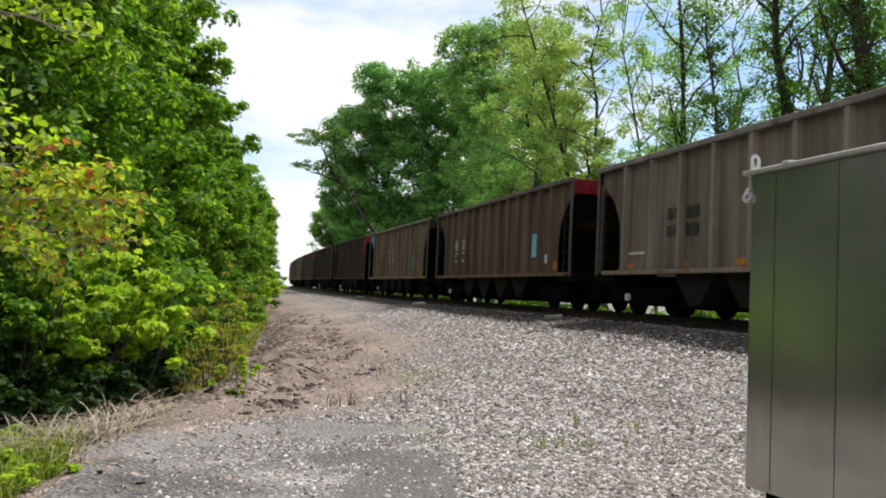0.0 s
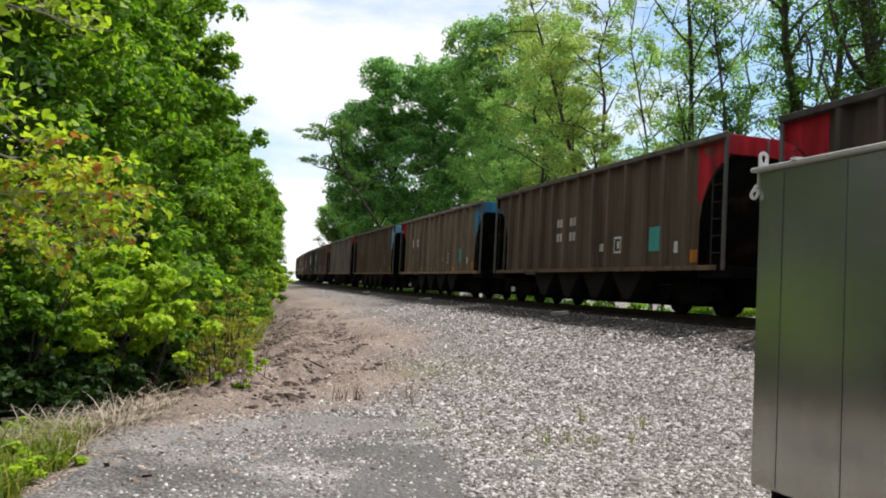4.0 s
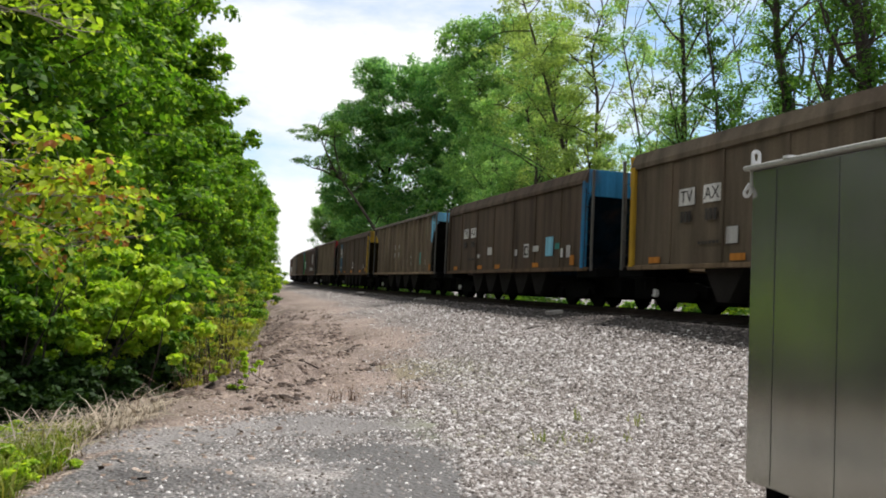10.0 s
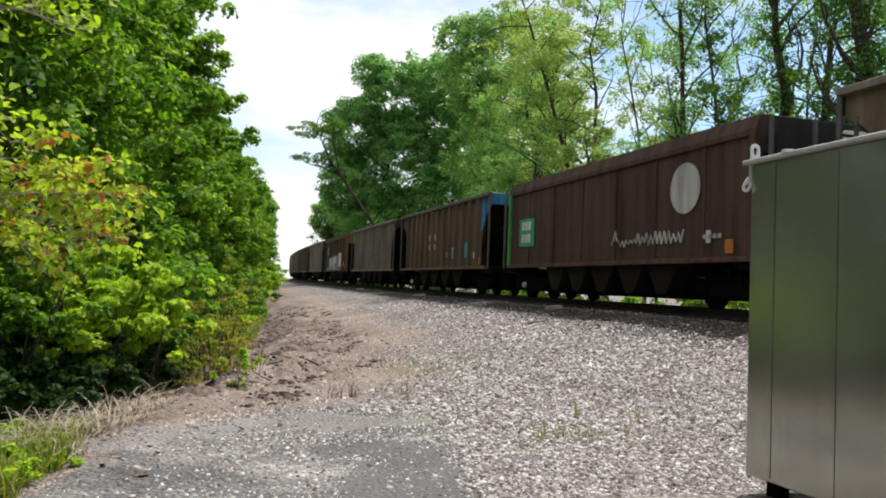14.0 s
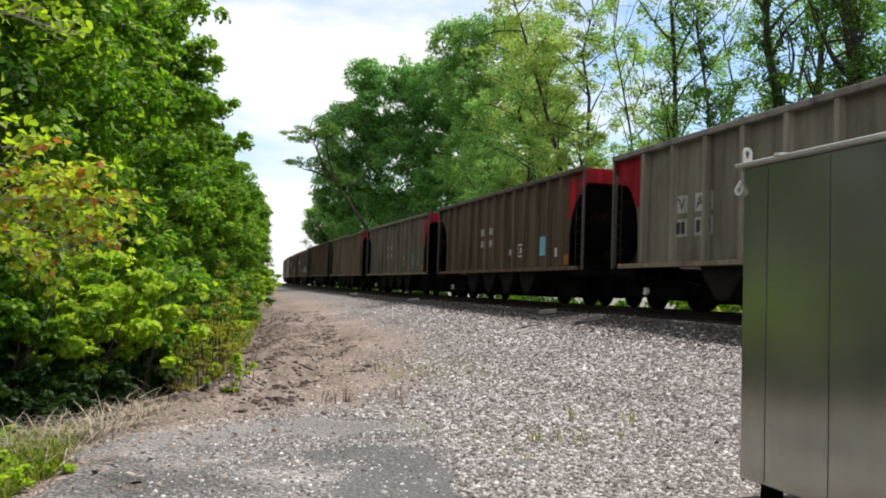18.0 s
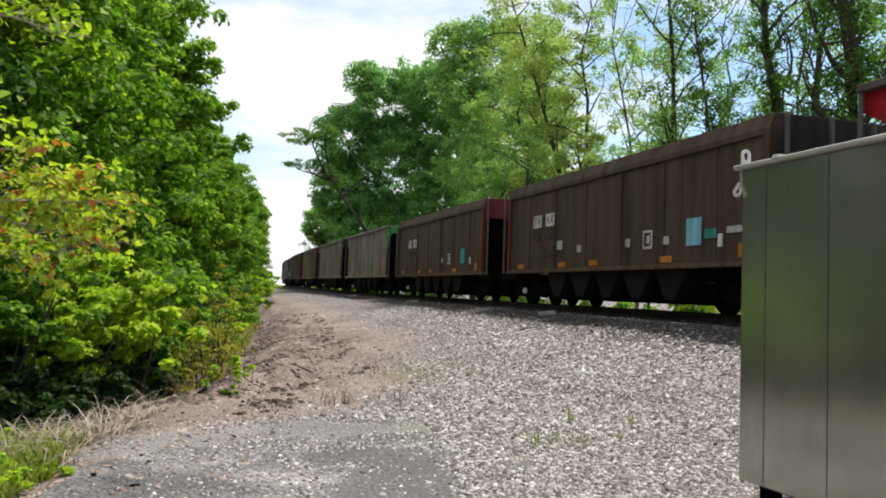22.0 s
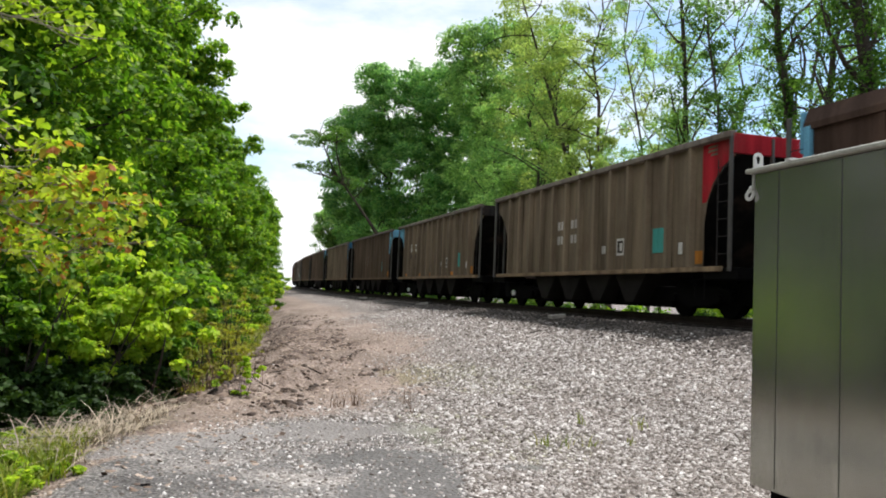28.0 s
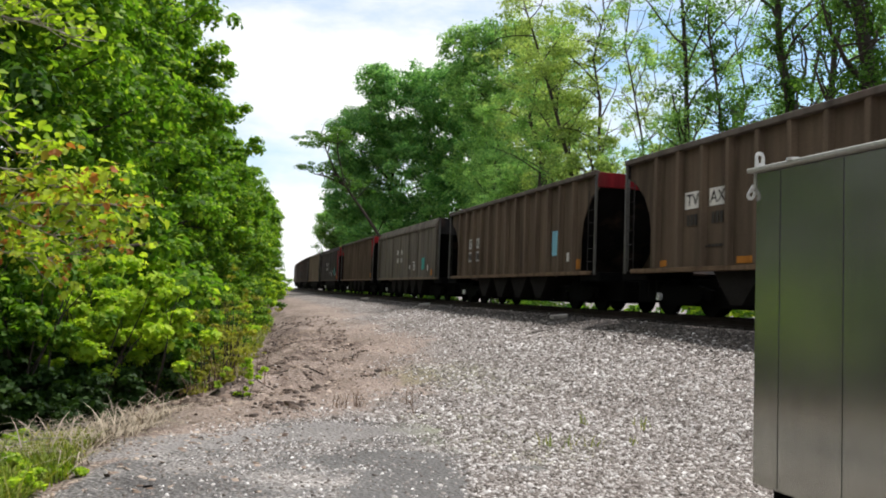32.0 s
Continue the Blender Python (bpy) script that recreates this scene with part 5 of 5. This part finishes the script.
def left_bushes():
    sunny = "young lime-green bush in full sun"
    rows = [
        (-1.30, 10.3, 2.1, 0.75, LEAF_LIME, sunny), (-0.75, 10.9, 1.85, 0.62, LEAF_LIME, sunny), (-1.9, 9.4, 2.35, 0.75, LEAF_GREEN, ""),
        (-3.0, 7.6, 2.0, 0.9, LEAF_DARK, ""), (-1.6, 11.6, 3.0, 1.0, LEAF_LIME, sunny), (-0.6, 12.2, 1.3, 0.6, LEAF_GREEN, ""),
        (-0.75, 13.6, 2.6, 0.8, LEAF_GREEN, ""), (-0.45, 16.0, 2.6, 0.8, LEAF_GREEN, ""), (-1.3, 17.5, 4.0, 1.3, LEAF_GREEN, ""), (-0.2, 19.5, 2.4, 0.9, LEAF_GREEN, ""),
        (-2.6, 7.6, 2.4, 0.9, LEAF_GREEN, ""), (0.2, 22.5, 2.3, 0.9, LEAF_DARK, ""), (0.4, 26, 2.6, 1.1, LEAF_GREEN, ""), (1.2, 30.5, 2.1, 0.8, LEAF_LIME, ""),
        (1.5, 35, 2.6, 1.0, LEAF_GREEN, ""), (2.3, 41, 2.2, 0.9, LEAF_GREEN, ""), (3.0, 48, 2.2, 1.1, LEAF_LIME, ""), (4.1, 58, 2.3, 1.2, LEAF_GREEN, ""),
        (5.3, 71, 2.5, 1.4, LEAF_LIME, ""), (6.6, 88, 2.8, 1.6, LEAF_GREEN, ""), (8.3, 108, 3.2, 1.8, LEAF_LIME, ""), (10.0, 131, 3.6, 2.2, LEAF_GREEN, ""), (11.5, 152, 4.5, 2.5, LEAF_GREEN, ""),
    ]
    for k, (x, y, h, s, m, label) in enumerate(rows):
        f = 1 + max(0, y - 15) * 0.02
        bush(x, y, h, s, m, 300 + k, leaf=0.075 * f, clumps=36, per=int(170 / f), label=label or "leafy green bush on the bank's foot", skirt=y > 12.5)
    # shade-coloured bushes fill the hollow and block the sun behind the front row
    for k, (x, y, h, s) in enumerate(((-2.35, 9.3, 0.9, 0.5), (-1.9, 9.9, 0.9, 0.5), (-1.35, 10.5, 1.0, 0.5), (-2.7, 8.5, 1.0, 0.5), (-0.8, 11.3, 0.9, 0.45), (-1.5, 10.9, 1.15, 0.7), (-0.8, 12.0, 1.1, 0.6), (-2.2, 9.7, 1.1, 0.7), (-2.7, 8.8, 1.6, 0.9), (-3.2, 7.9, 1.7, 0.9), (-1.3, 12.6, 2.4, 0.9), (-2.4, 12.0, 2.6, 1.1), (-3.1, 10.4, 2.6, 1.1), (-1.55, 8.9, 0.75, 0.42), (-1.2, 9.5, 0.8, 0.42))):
        bush(x, y, h, s, LEAF_DEEP, 360 + k, leaf=0.08, clumps=40, per=190, label="bush under the wood's edge, leaves coloured dark as shade")
    # thin half-dry scrub where the bank meets the wood
    for k, (x, y, h, s) in enumerate(((0.05, 12.9, 1.5, 0.38), (0.3, 14.2, 1.9, 0.42), (0.45, 15.6, 2.3, 0.5), (0.6, 17.4, 2.2, 0.5), (0.95, 20.5, 1.9, 0.5), (-0.15, 11.9, 1.1, 0.32))):
        bush(x, y, h, s, LEAF_SCRUB, 385 + k, leaf=0.06, clumps=22, per=34, label="thin half-dry scrub with small yellowish leaves", name="scrub")
    for k, (x, y) in enumerate(((-1.34, 6.95), (-1.48, 7.45), (-1.58, 7.95), (-1.22, 6.5))):
        bush(x, y, 0.30, 0.22, LEAF_LIME, 345 + k, leaf=0.045, clumps=12, per=45, label="low lime-green weeds at the wood's edge", name="weed_clump")
    bush(0.45, 10.9, 0.62, 0.2, LEAF_LIME, 340, leaf=0.055, clumps=9, per=22, label="small bright green sapling in leaf litter", name="sapling")


def hanging_branch(name, label, start, way, length, mat, seed, leaf, per):
    rng = random.Random(seed)
    ob = new(name)
    ob.location = start
    verts, faces, balls = [], [], []
    lp = limb_path(rng, (0, 0, 0), way, length, 9, 0.12)
    branch(verts, faces, lp, [0.008 * (1 - 0.8 * j / 9) + 0.0015 for j in range(10)], 5)
    for q in lp[2:]:
        for _ in range(2):
            sp = limb_path(rng, q, (way[0] + rng.gauss(0, 0.7), way[1] + rng.gauss(0, 0.7), rng.uniform(-0.3, 0.6)), length * 0.28, 4, 0.2)
            branch(verts, faces, sp, [0.003 * (1 - 0.7 * j / 4) + 0.0008 for j in range(5)], 4)
            balls += [(*sp[2], 0.14), (*sp[4], 0.16)]
    tagged(mesh_ob("twig", verts, faces, PALE_TWIG, ob), kind="stuff")
    p, d = clump_points(balls, per, seed, 0.1)
    leaf_mesh("foliage", p, d, leaf, mat, ob, seed + 1, droop=0.6, slim=0.75, fine=True)
    return tagged(ob, label, "branch", "overhanging branches")


def right_wood():
    """Trees on the far side of the track, thinner towards the near end, with sky between their trunks."""
    rng = random.Random(8)
    dense, pale, thin = "large dense dark-green tree behind the track", "large pale-green tree behind the track", "tall thinly leaved tree behind the track"
    def big(x, y, h, m, seed, lobes, label, **more):
        lobes = [(a, b, c, r, u, int(n * 1.7)) for a, b, c, r, u, n in lobes]
        make_tree(x, y, h, 2.5, m, seed, clumps=30, base=0.3, limbs=12, trunk=0.3, clump_r=0.3, label=label, lobes=lobes, **{"lobe_clump": 0.78, "leaf": 0.29, "per": 82, "flat": 0.85, **more})
    # the great round tree, in lobes from its skirt to its airy top
    big(18.2, 82, 24, LEAF_FAR, 400, ((-2.2, 0, 23.0, 2.2, 2.2, 34), (1.0, 0, 20.5, 4.6, 4.6, 150), (-3.6, -1, 16.6, 3.4, 3.6, 95), (-4.2, 0, 11.5, 2.9, 3.4, 80), (1.5, -2, 13.2, 5.4, 5.2, 190), (-1.0, -2, 7.5, 4.8, 4.0, 120)), dense)
    big(24.6, 79, 23, LEAF_FAR, 401, ((-1.8, -1, 21.6, 3.8, 3.6, 105), (0.8, -2, 15.5, 5.0, 5.0, 170), (-1.5, -3, 9.5, 4.6, 5.0, 130), (3.6, -2, 12, 4.4, 5.0, 110)), dense)
    big(15.5, 103, 9, LEAF_MID, 402, ((0, 0, 8.4, 2.6, 2.6, 60), (2.5, 0, 6.2, 3.0, 3.0, 60)), "young pale-green tree behind the track")
    big(20.0, 100, 12, LEAF_FAR, 405, ((0, 0, 9, 4.2, 5, 90),), dense)
    big(23.4, 66, 24, LEAF_MID, 403, ((-3.2, 0, 23.2, 1.7, 1.9, 26), (-0.8, 0, 23.6, 2.2, 2.4, 48), (1.6, 0, 23.8, 2.2, 2.4, 48), (-1.6, -1, 19.2, 3.2, 3.2, 80), (1.6, -1, 17.5, 3.0, 3.4, 60), (-0.8, -2, 12.5, 3.4, 4.0, 60), (2.4, 0, 9, 3.4, 3.6, 50)), pale, lobe_clump=0.75, per=55, leaf=0.26)
    big(25.0, 58, 22, LEAF_YELLOW, 404, ((0, 0, 21, 3.0, 3.0, 42), (-2.0, -1, 16, 2.8, 3.4, 46), (1.6, -1, 14.5, 2.8, 3.6, 40), (0, -1, 9, 3.4, 3.4, 50)), pale, lobe_clump=0.7, per=50, leaf=0.24)
    # the leaning tree with flat plates of leaves at its tip
    make_tree(20.0, 72, 14.6, 2.2, LEAF_SHADE, 430, leaf=0.20, clumps=8, per=45, base=0.78, limbs=6, trunk=0.30, lean=(-0.655, 0.0), clump_r=0.22, label="leaning tree with a sparse flat crown", flat=0.4,
              lobes=((-11.3, 0, 15.0, 2.0, 0.75, 34), (-9.3, 0, 15.6, 1.5, 0.7, 20), (-11.0, 1, 12.6, 1.7, 0.6, 14), (-9.6, 0, 12.0, 1.5, 0.7, 16)), lobe_clump=0.55)
    # open yellow-green crowns on dark slanting limbs
    for x, y, h, s, m, c, lean, k in ((21.3, 38.5, 21, 3.8, LEAF_YELLOW, 230, (-0.30, 0.0), 0), (19.4, 37, 22, 2.8, LEAF_YELLOW, 130, (-0.02, 0), 1), (19.0, 44, 19, 3.4, LEAF_MID, 190, (-0.02, 0), 2), (20.4, 46, 21, 3.6, LEAF_YELLOW, 200, (0.02, 0), 3), (18.0, 36, 10.5, 2.4, LEAF_YELLOW, 150, (0, 0), 4),
                                      (18.4, 47, 11, 2.8, LEAF_MID, 170, (0, 0), 5), (22.5, 52, 20, 3.8, LEAF_MID, 190, (0, 0), 6), (20.5, 56, 14, 3.4, LEAF_MID, 190, (0, 0), 7)):
        make_tree(x, y, h, s, m, 450 + k, leaf=0.155, clumps=c, per=74, base=0.16, limbs=20, trunk=0.19, lean=lean, clump_r=0.135, tidy=1.1, rise=(0.3, 1.5), ivy=10, label=pale, flat=0.8)
    # dark ivied trunks against the sky
    for k, (x, y, h, s, t, c, lean, v) in enumerate(((17.6, 26, 19, 3.4, 0.19, 84, (-0.05, 0), 34), (18.3, 29, 19, 3.0, 0.08, 54, (-0.14, 0), 4), (18.7, 24.5, 18, 3.0, 0.11, 80, (-0.10, 0.02), 12), (18.5, 22.1, 19, 3.6, 0.30, 58, (-0.015, 0), 46), (18.2, 20.2, 18, 3.0, 0.18, 26, (0.03, 0), 20),
                                                     (17.9, 18.0, 19, 3.8, 0.36, 40, (-0.01, 0), 30), (19.4, 18.8, 19, 3.4, 0.15, 22, (-0.09, 0), 16), (18.6, 15.6, 19, 3.8, 0.20, 80, (0, 0), 40), (20.5, 13, 19, 4.4, 0.22, 70, (0, 0), 30), (23, 9, 20, 5, 0.24, 70, (0, 0), 20))):
        make_tree(x, y, h, s, LEAF_SHADE if y < 25 else LEAF_MID, 470 + k, leaf=0.125, clumps=c, per=85, base=0.26, limbs=15, trunk=t, lean=lean, clump_r=0.115, tidy=0.9, rise=(0.7, 2.4), ivy=v, label=thin, flat=0.95)
    for k, (x, y, h, m, c) in enumerate(((24, 27, 20, LEAF_MID, 70), (27, 36, 21, LEAF_MID, 90), (29, 48, 22, LEAF_YELLOW, 130), (26, 21, 20, LEAF_MID, 70), (33, 30, 20, LEAF_FAR, 80))):
        make_tree(x, y, h, 4.2, m, 490 + k, leaf=0.17, clumps=c, per=70, base=0.2, limbs=16, trunk=0.16, clump_r=0.12, tidy=1.0, rise=(0.6, 2.0), ivy=6, label=thin, flat=0.9)
    for k in range(26):
        s = 6 + k * 4.6
        x, y, z, a = track(s)
        bush(x + 4.2 + rng.uniform(-0.6, 1.6), y, rng.uniform(1.2, 2.6), 1.5, rng.choice((LEAF_LIME, LEAF_GREEN, LEAF_YELLOW)), 500 + k, leaf=0.18, clumps=16, per=42, label="bright green undergrowth behind the track")


def low_growth():
    """Low weeds and brambles along the far shoulder of the track."""
    rng = random.Random(77)
    for k in range(46):
        x, y, z, a = track(4 + k * 2.6)
        bush(x + 3.0 + rng.uniform(-0.3, 0.5), y, rng.uniform(0.7, 1.2), 1.2, rng.choice((LEAF_GREEN, LEAF_DARK, LEAF_DARK)), 700 + k, leaf=0.14, clumps=12, per=26, label="low green weeds on the far shoulder of the track", name="low_bush")


def blades(name, label, mat, places, height, width, bendy, seed, per=1):
    """Thin curved grass blades, three quads each, all in one mesh."""
    rng = np.random.default_rng(seed)
    p = np.repeat(np.asarray(places, float), per, 0)
    n = len(p)
    p[:, :2] += rng.normal(0, 0.05, (n, 2)) * (per > 1)
    a = rng.uniform(0, math.tau, n)
    way = np.stack([np.cos(a), np.sin(a), np.zeros(n)], 1)
    side = np.stack([-np.sin(a), np.cos(a), np.zeros(n)], 1) * (width * rng.uniform(0.6, 1.3, n))[:, None]
    h = height * rng.uniform(0.45, 1.25, n)
    lean = bendy * rng.uniform(0.2, 1.4, n)
    v = []
    for u, w in ((0, 1.0), (0.4, 0.85), (0.75, 0.55), (1.0, 0.12)):
        c = p + way * (h * lean * u * u)[:, None]
        c[:, 2] += h * (u - 0.35 * np.minimum(lean, 1.6) * u * u)
        v += [c - side * w, c + side * w]
    v = np.stack(v, 1)
    f = np.array([(0, 1, 3, 2), (2, 3, 5, 4), (4, 5, 7, 6)])
    f = (f[None] + (np.arange(n) * 8)[:, None, None]).reshape(-1, 4)
    return tagged(quick_mesh(name, v.reshape(-1, 3), f, mat), label, "grass", kind="stuff")


def grasses():
    rng = random.Random(21)
    def spots(n, xr, yr, keep=lambda x, y: 1):
        out = []
        while len(out) < n:
            x, y = rng.uniform(*xr), rng.uniform(*yr)
            if rng.random() < keep(x, y):
                out.append((x, y, ground_z(x, y) - 0.01))
        return out
    edge = lambda y: lerp(y, [(5.5, -1.25), (6.3, -1.12), (7.5, -0.85), (8.5, -0.62), (9.5, -0.25), (10.5, -0.1)])
    strip = lambda x, y: 1 if edge(y) - 0.75 < x < edge(y) else 0
    blades("dry_grass", "tuft of pale dry grass at the wood's edge", DRY, spots(105, (-2.4, 0), (7.2, 9.7), strip), 0.40, 0.006, 2.4, 1, 5)
    blades("green_grass", "patch of fresh yellow-green grass", GRASS, spots(420, (-2.6, -1.0), (5.2, 8.2), strip), 0.22, 0.009, 0.9, 2, 7)
    blades("verge_grass", "bright green grass behind the track", GRASS, spots(3000, (14.9, 19), (0, 70)), 0.40, 0.022, 0.8, 3, 3)
    blades("far_grass", "green grass along the wood's edge", GRASS, spots(500, (-0.6, 3.0), (18, 50), lambda x, y: 1 if abs(x - lerp(y, [(18, 0.3), (30, 1.6), (50, 3.9)])) < 0.6 else 0), 0.35, 0.012, 0.9, 4, 4)
    # single weeds on the gravel
    for k, (x, y, h, m, n) in enumerate(((4.35, 8.6, 0.22, GRASS, 12), (3.4, 7.6, 0.16, GRASS, 10), (3.65, 7.5, 0.14, GRASS, 9), (3.9, 7.45, 0.15, GRASS, 8), (4.9, 8.2, 0.16, GRASS, 9), (5.1, 8.6, 0.15, GRASS, 8),
                                         (1.95, 10.2, 0.26, DEAD, 16), (1.7, 10.0, 0.24, DEAD, 14), (3.2, 14.2, 0.32, DEAD, 6), (2.7, 10.4, 0.22, DEAD, 6), (4.4, 7.5, 0.12, GRASS, 8), (2.6, 9.6, 0.2, DEAD, 6), (0.9, 12.5, 0.5, DEAD, 5), (0.5, 13.6, 0.6, DEAD, 5))):
        ob = blades("weed", "small green weed growing in gravel" if m == GRASS else "brown dead weed stalks in gravel", m, [(0, 0, 0)], h, 0.006, 0.5, 30 + k, n)
        ob.location = (x, y, ground_z(x, y) - 0.005)
        ob["category"] = "weed"


def stick(x, y, length, thick, turn, mat, seed, label="dark broken stick lying on gravel", arch=0.0):
    rng = random.Random(seed)
    verts, faces, path = [], [], []
    for i in range(7):
        u = i / 6 - 0.5
        px, py = x + u * length * math.cos(turn) + rng.gauss(0, 0.01), y + u * length * math.sin(turn) + rng.gauss(0, 0.01)
        path.append((px, py, ground_z(px, py) + thick * 0.8 + arch * (0.25 - u * u) * 4))
    branch(verts, faces, path, [thick * (1 - 0.5 * i / 6) for i in range(7)], 6)
    return tagged(mesh_ob("stick", verts, faces, mat), label, "stick", "sticks on the ground")


def boxes_mesh(pair):
    bm = boxes(pair, bevel=0.015)
    me = bpy.data.meshes.new("plank")
    bm.to_mesh(me)
    bm.free()
    me.materials.append(GREY_WOOD)
    return me


def sticks():
    rng = random.Random(31)
    stick(8.0, 18.2, 0.85, 0.025, 0.6, DARK_WOOD, 1)
    for k, (x, y, turn) in enumerate(((9.95, 21.4, 0.25), (9.95, 36.5, 0.1), (9.95, 51.5, -0.1))):
        plank = new("plank", boxes_mesh(((-0.26, -0.10, 0.0), (0.26, 0.10, 0.12))))
        plank.matrix_basis = pose(x, y, ground_z(x, y) - 0.01, 0, -6, math.degrees(turn))
        tagged(plank, "pale weathered offcut of a wooden tie on ballast", "plank", "tie offcuts")
    for k in range(9):
        y = rng.uniform(11, 24)
        x = lerp(y, [(11, 0.7), (16, 1.4), (27, 3.2)]) + rng.uniform(-0.5, 1.6)
        stick(x, y, rng.uniform(0.2, 0.55), rng.uniform(0.007, 0.014), rng.uniform(0, 3.1), DARK_WOOD, 40 + k, "dead brown branch in the leaf litter")
    for k, (x, y, l, a, arch) in enumerate(((-1.35, 7.7, 1.0, 0.5, 0.16), (-1.2, 8.2, 0.8, 0.2, 0.2), (-1.5, 8.0, 0.9, 0.9, 0.1), (-0.5, 9.2, 0.6, 0.1, 0.05))):
        stick(x, y, l, 0.009, a, PALE_TWIG, 90 + k, "pale bent dead twig in grass", arch)
    for k in range(14):
        y = 9 + k * 0.9
        x = lerp(y, [(9, -0.4), (12, 0.1), (16, 0.35), (22, 0.9)]) + rng.uniform(-0.25, 0.1)
        ob = blades("dead_brush", "tangle of dry brown brush stems", DEAD, [(0, 0, 0)], rng.uniform(0.3, 0.8), 0.004, 1.1, 130 + k, 13)
        ob.location = (x, y, ground_z(x, y) - 0.01)
        ob["category"] = "brush"


left_wood()
left_bushes()
reddish, lime = "twig with reddish young leaves hanging in", "thin pale twig with large yellow-green leaves"
for k, (start, way, length) in enumerate((((-1.75, 5.0, 2.08), (1.0, 0.1, 0.05), 1.25), ((-1.7, 5.2, 2.25), (1.0, 0.1, -0.02), 1.15), ((-1.7, 5.1, 1.95), (1.0, 0.1, -0.02), 1.05), ((-1.8, 5.4, 1.78), (1.0, 0.1, 0.02), 1.1))):
    hanging_branch("hanging_branch", reddish, start, way, length, LEAF_RED, 600 + k, 0.052, 12)
for k, (start, way, length) in enumerate((((-1.6, 4.6, 2.55), (1.0, 0.0, 0.25), 1.0), ((-1.6, 4.7, 2.72), (1.0, 0.05, -0.18), 0.8), ((-1.5, 4.6, 2.9), (1.0, 0.05, 0.1), 0.8))):
    hanging_branch("hanging_branch", lime, start, way, length, LEAF_LIME, 610 + k, 0.058, 4)
right_wood()
low_growth()
grasses()
sticks()

# ---- what moves: every car of the train rolls along the track, its wheels turn ----
def near_times(n, at):
    """The frames during which an axle of car n passes in front of the camera."""
    ks = [k for k in range(0, 32 * FPS + 1) if 7.0 < s_of(n, k / FPS) + PITCH / 2 + at < 30.0]
    return [k / FPS for k in ks]


def motions():
    for n, car in train.items():
        walk(car, [(float(t), car_pose(n, t)) for t in range(0, 33)])
    for n, car in train.items():
        for truck in [o for o in car.children if o.name.startswith("truck")]:
            for ws in [o for o in truck.children if o.name.startswith("wheelset")]:
                x, y, z = ws.location
                ts = near_times(n, y)
                if not ts:
                    continue
                s0 = s_of(n, ts[0])
                rows = [(t, pose(x, y, z, math.degrees((s0 - s_of(n, t)) / WHEEL_R) % 360, 0, 0)) for t in ts]
                if ts[0] > 0:
                    rows = [(0.0, rows[0][1])] + rows
                if ts[-1] < 32:
                    rows.append((32.0, rows[-1][1]))
                walk(ws, rows)


motions()
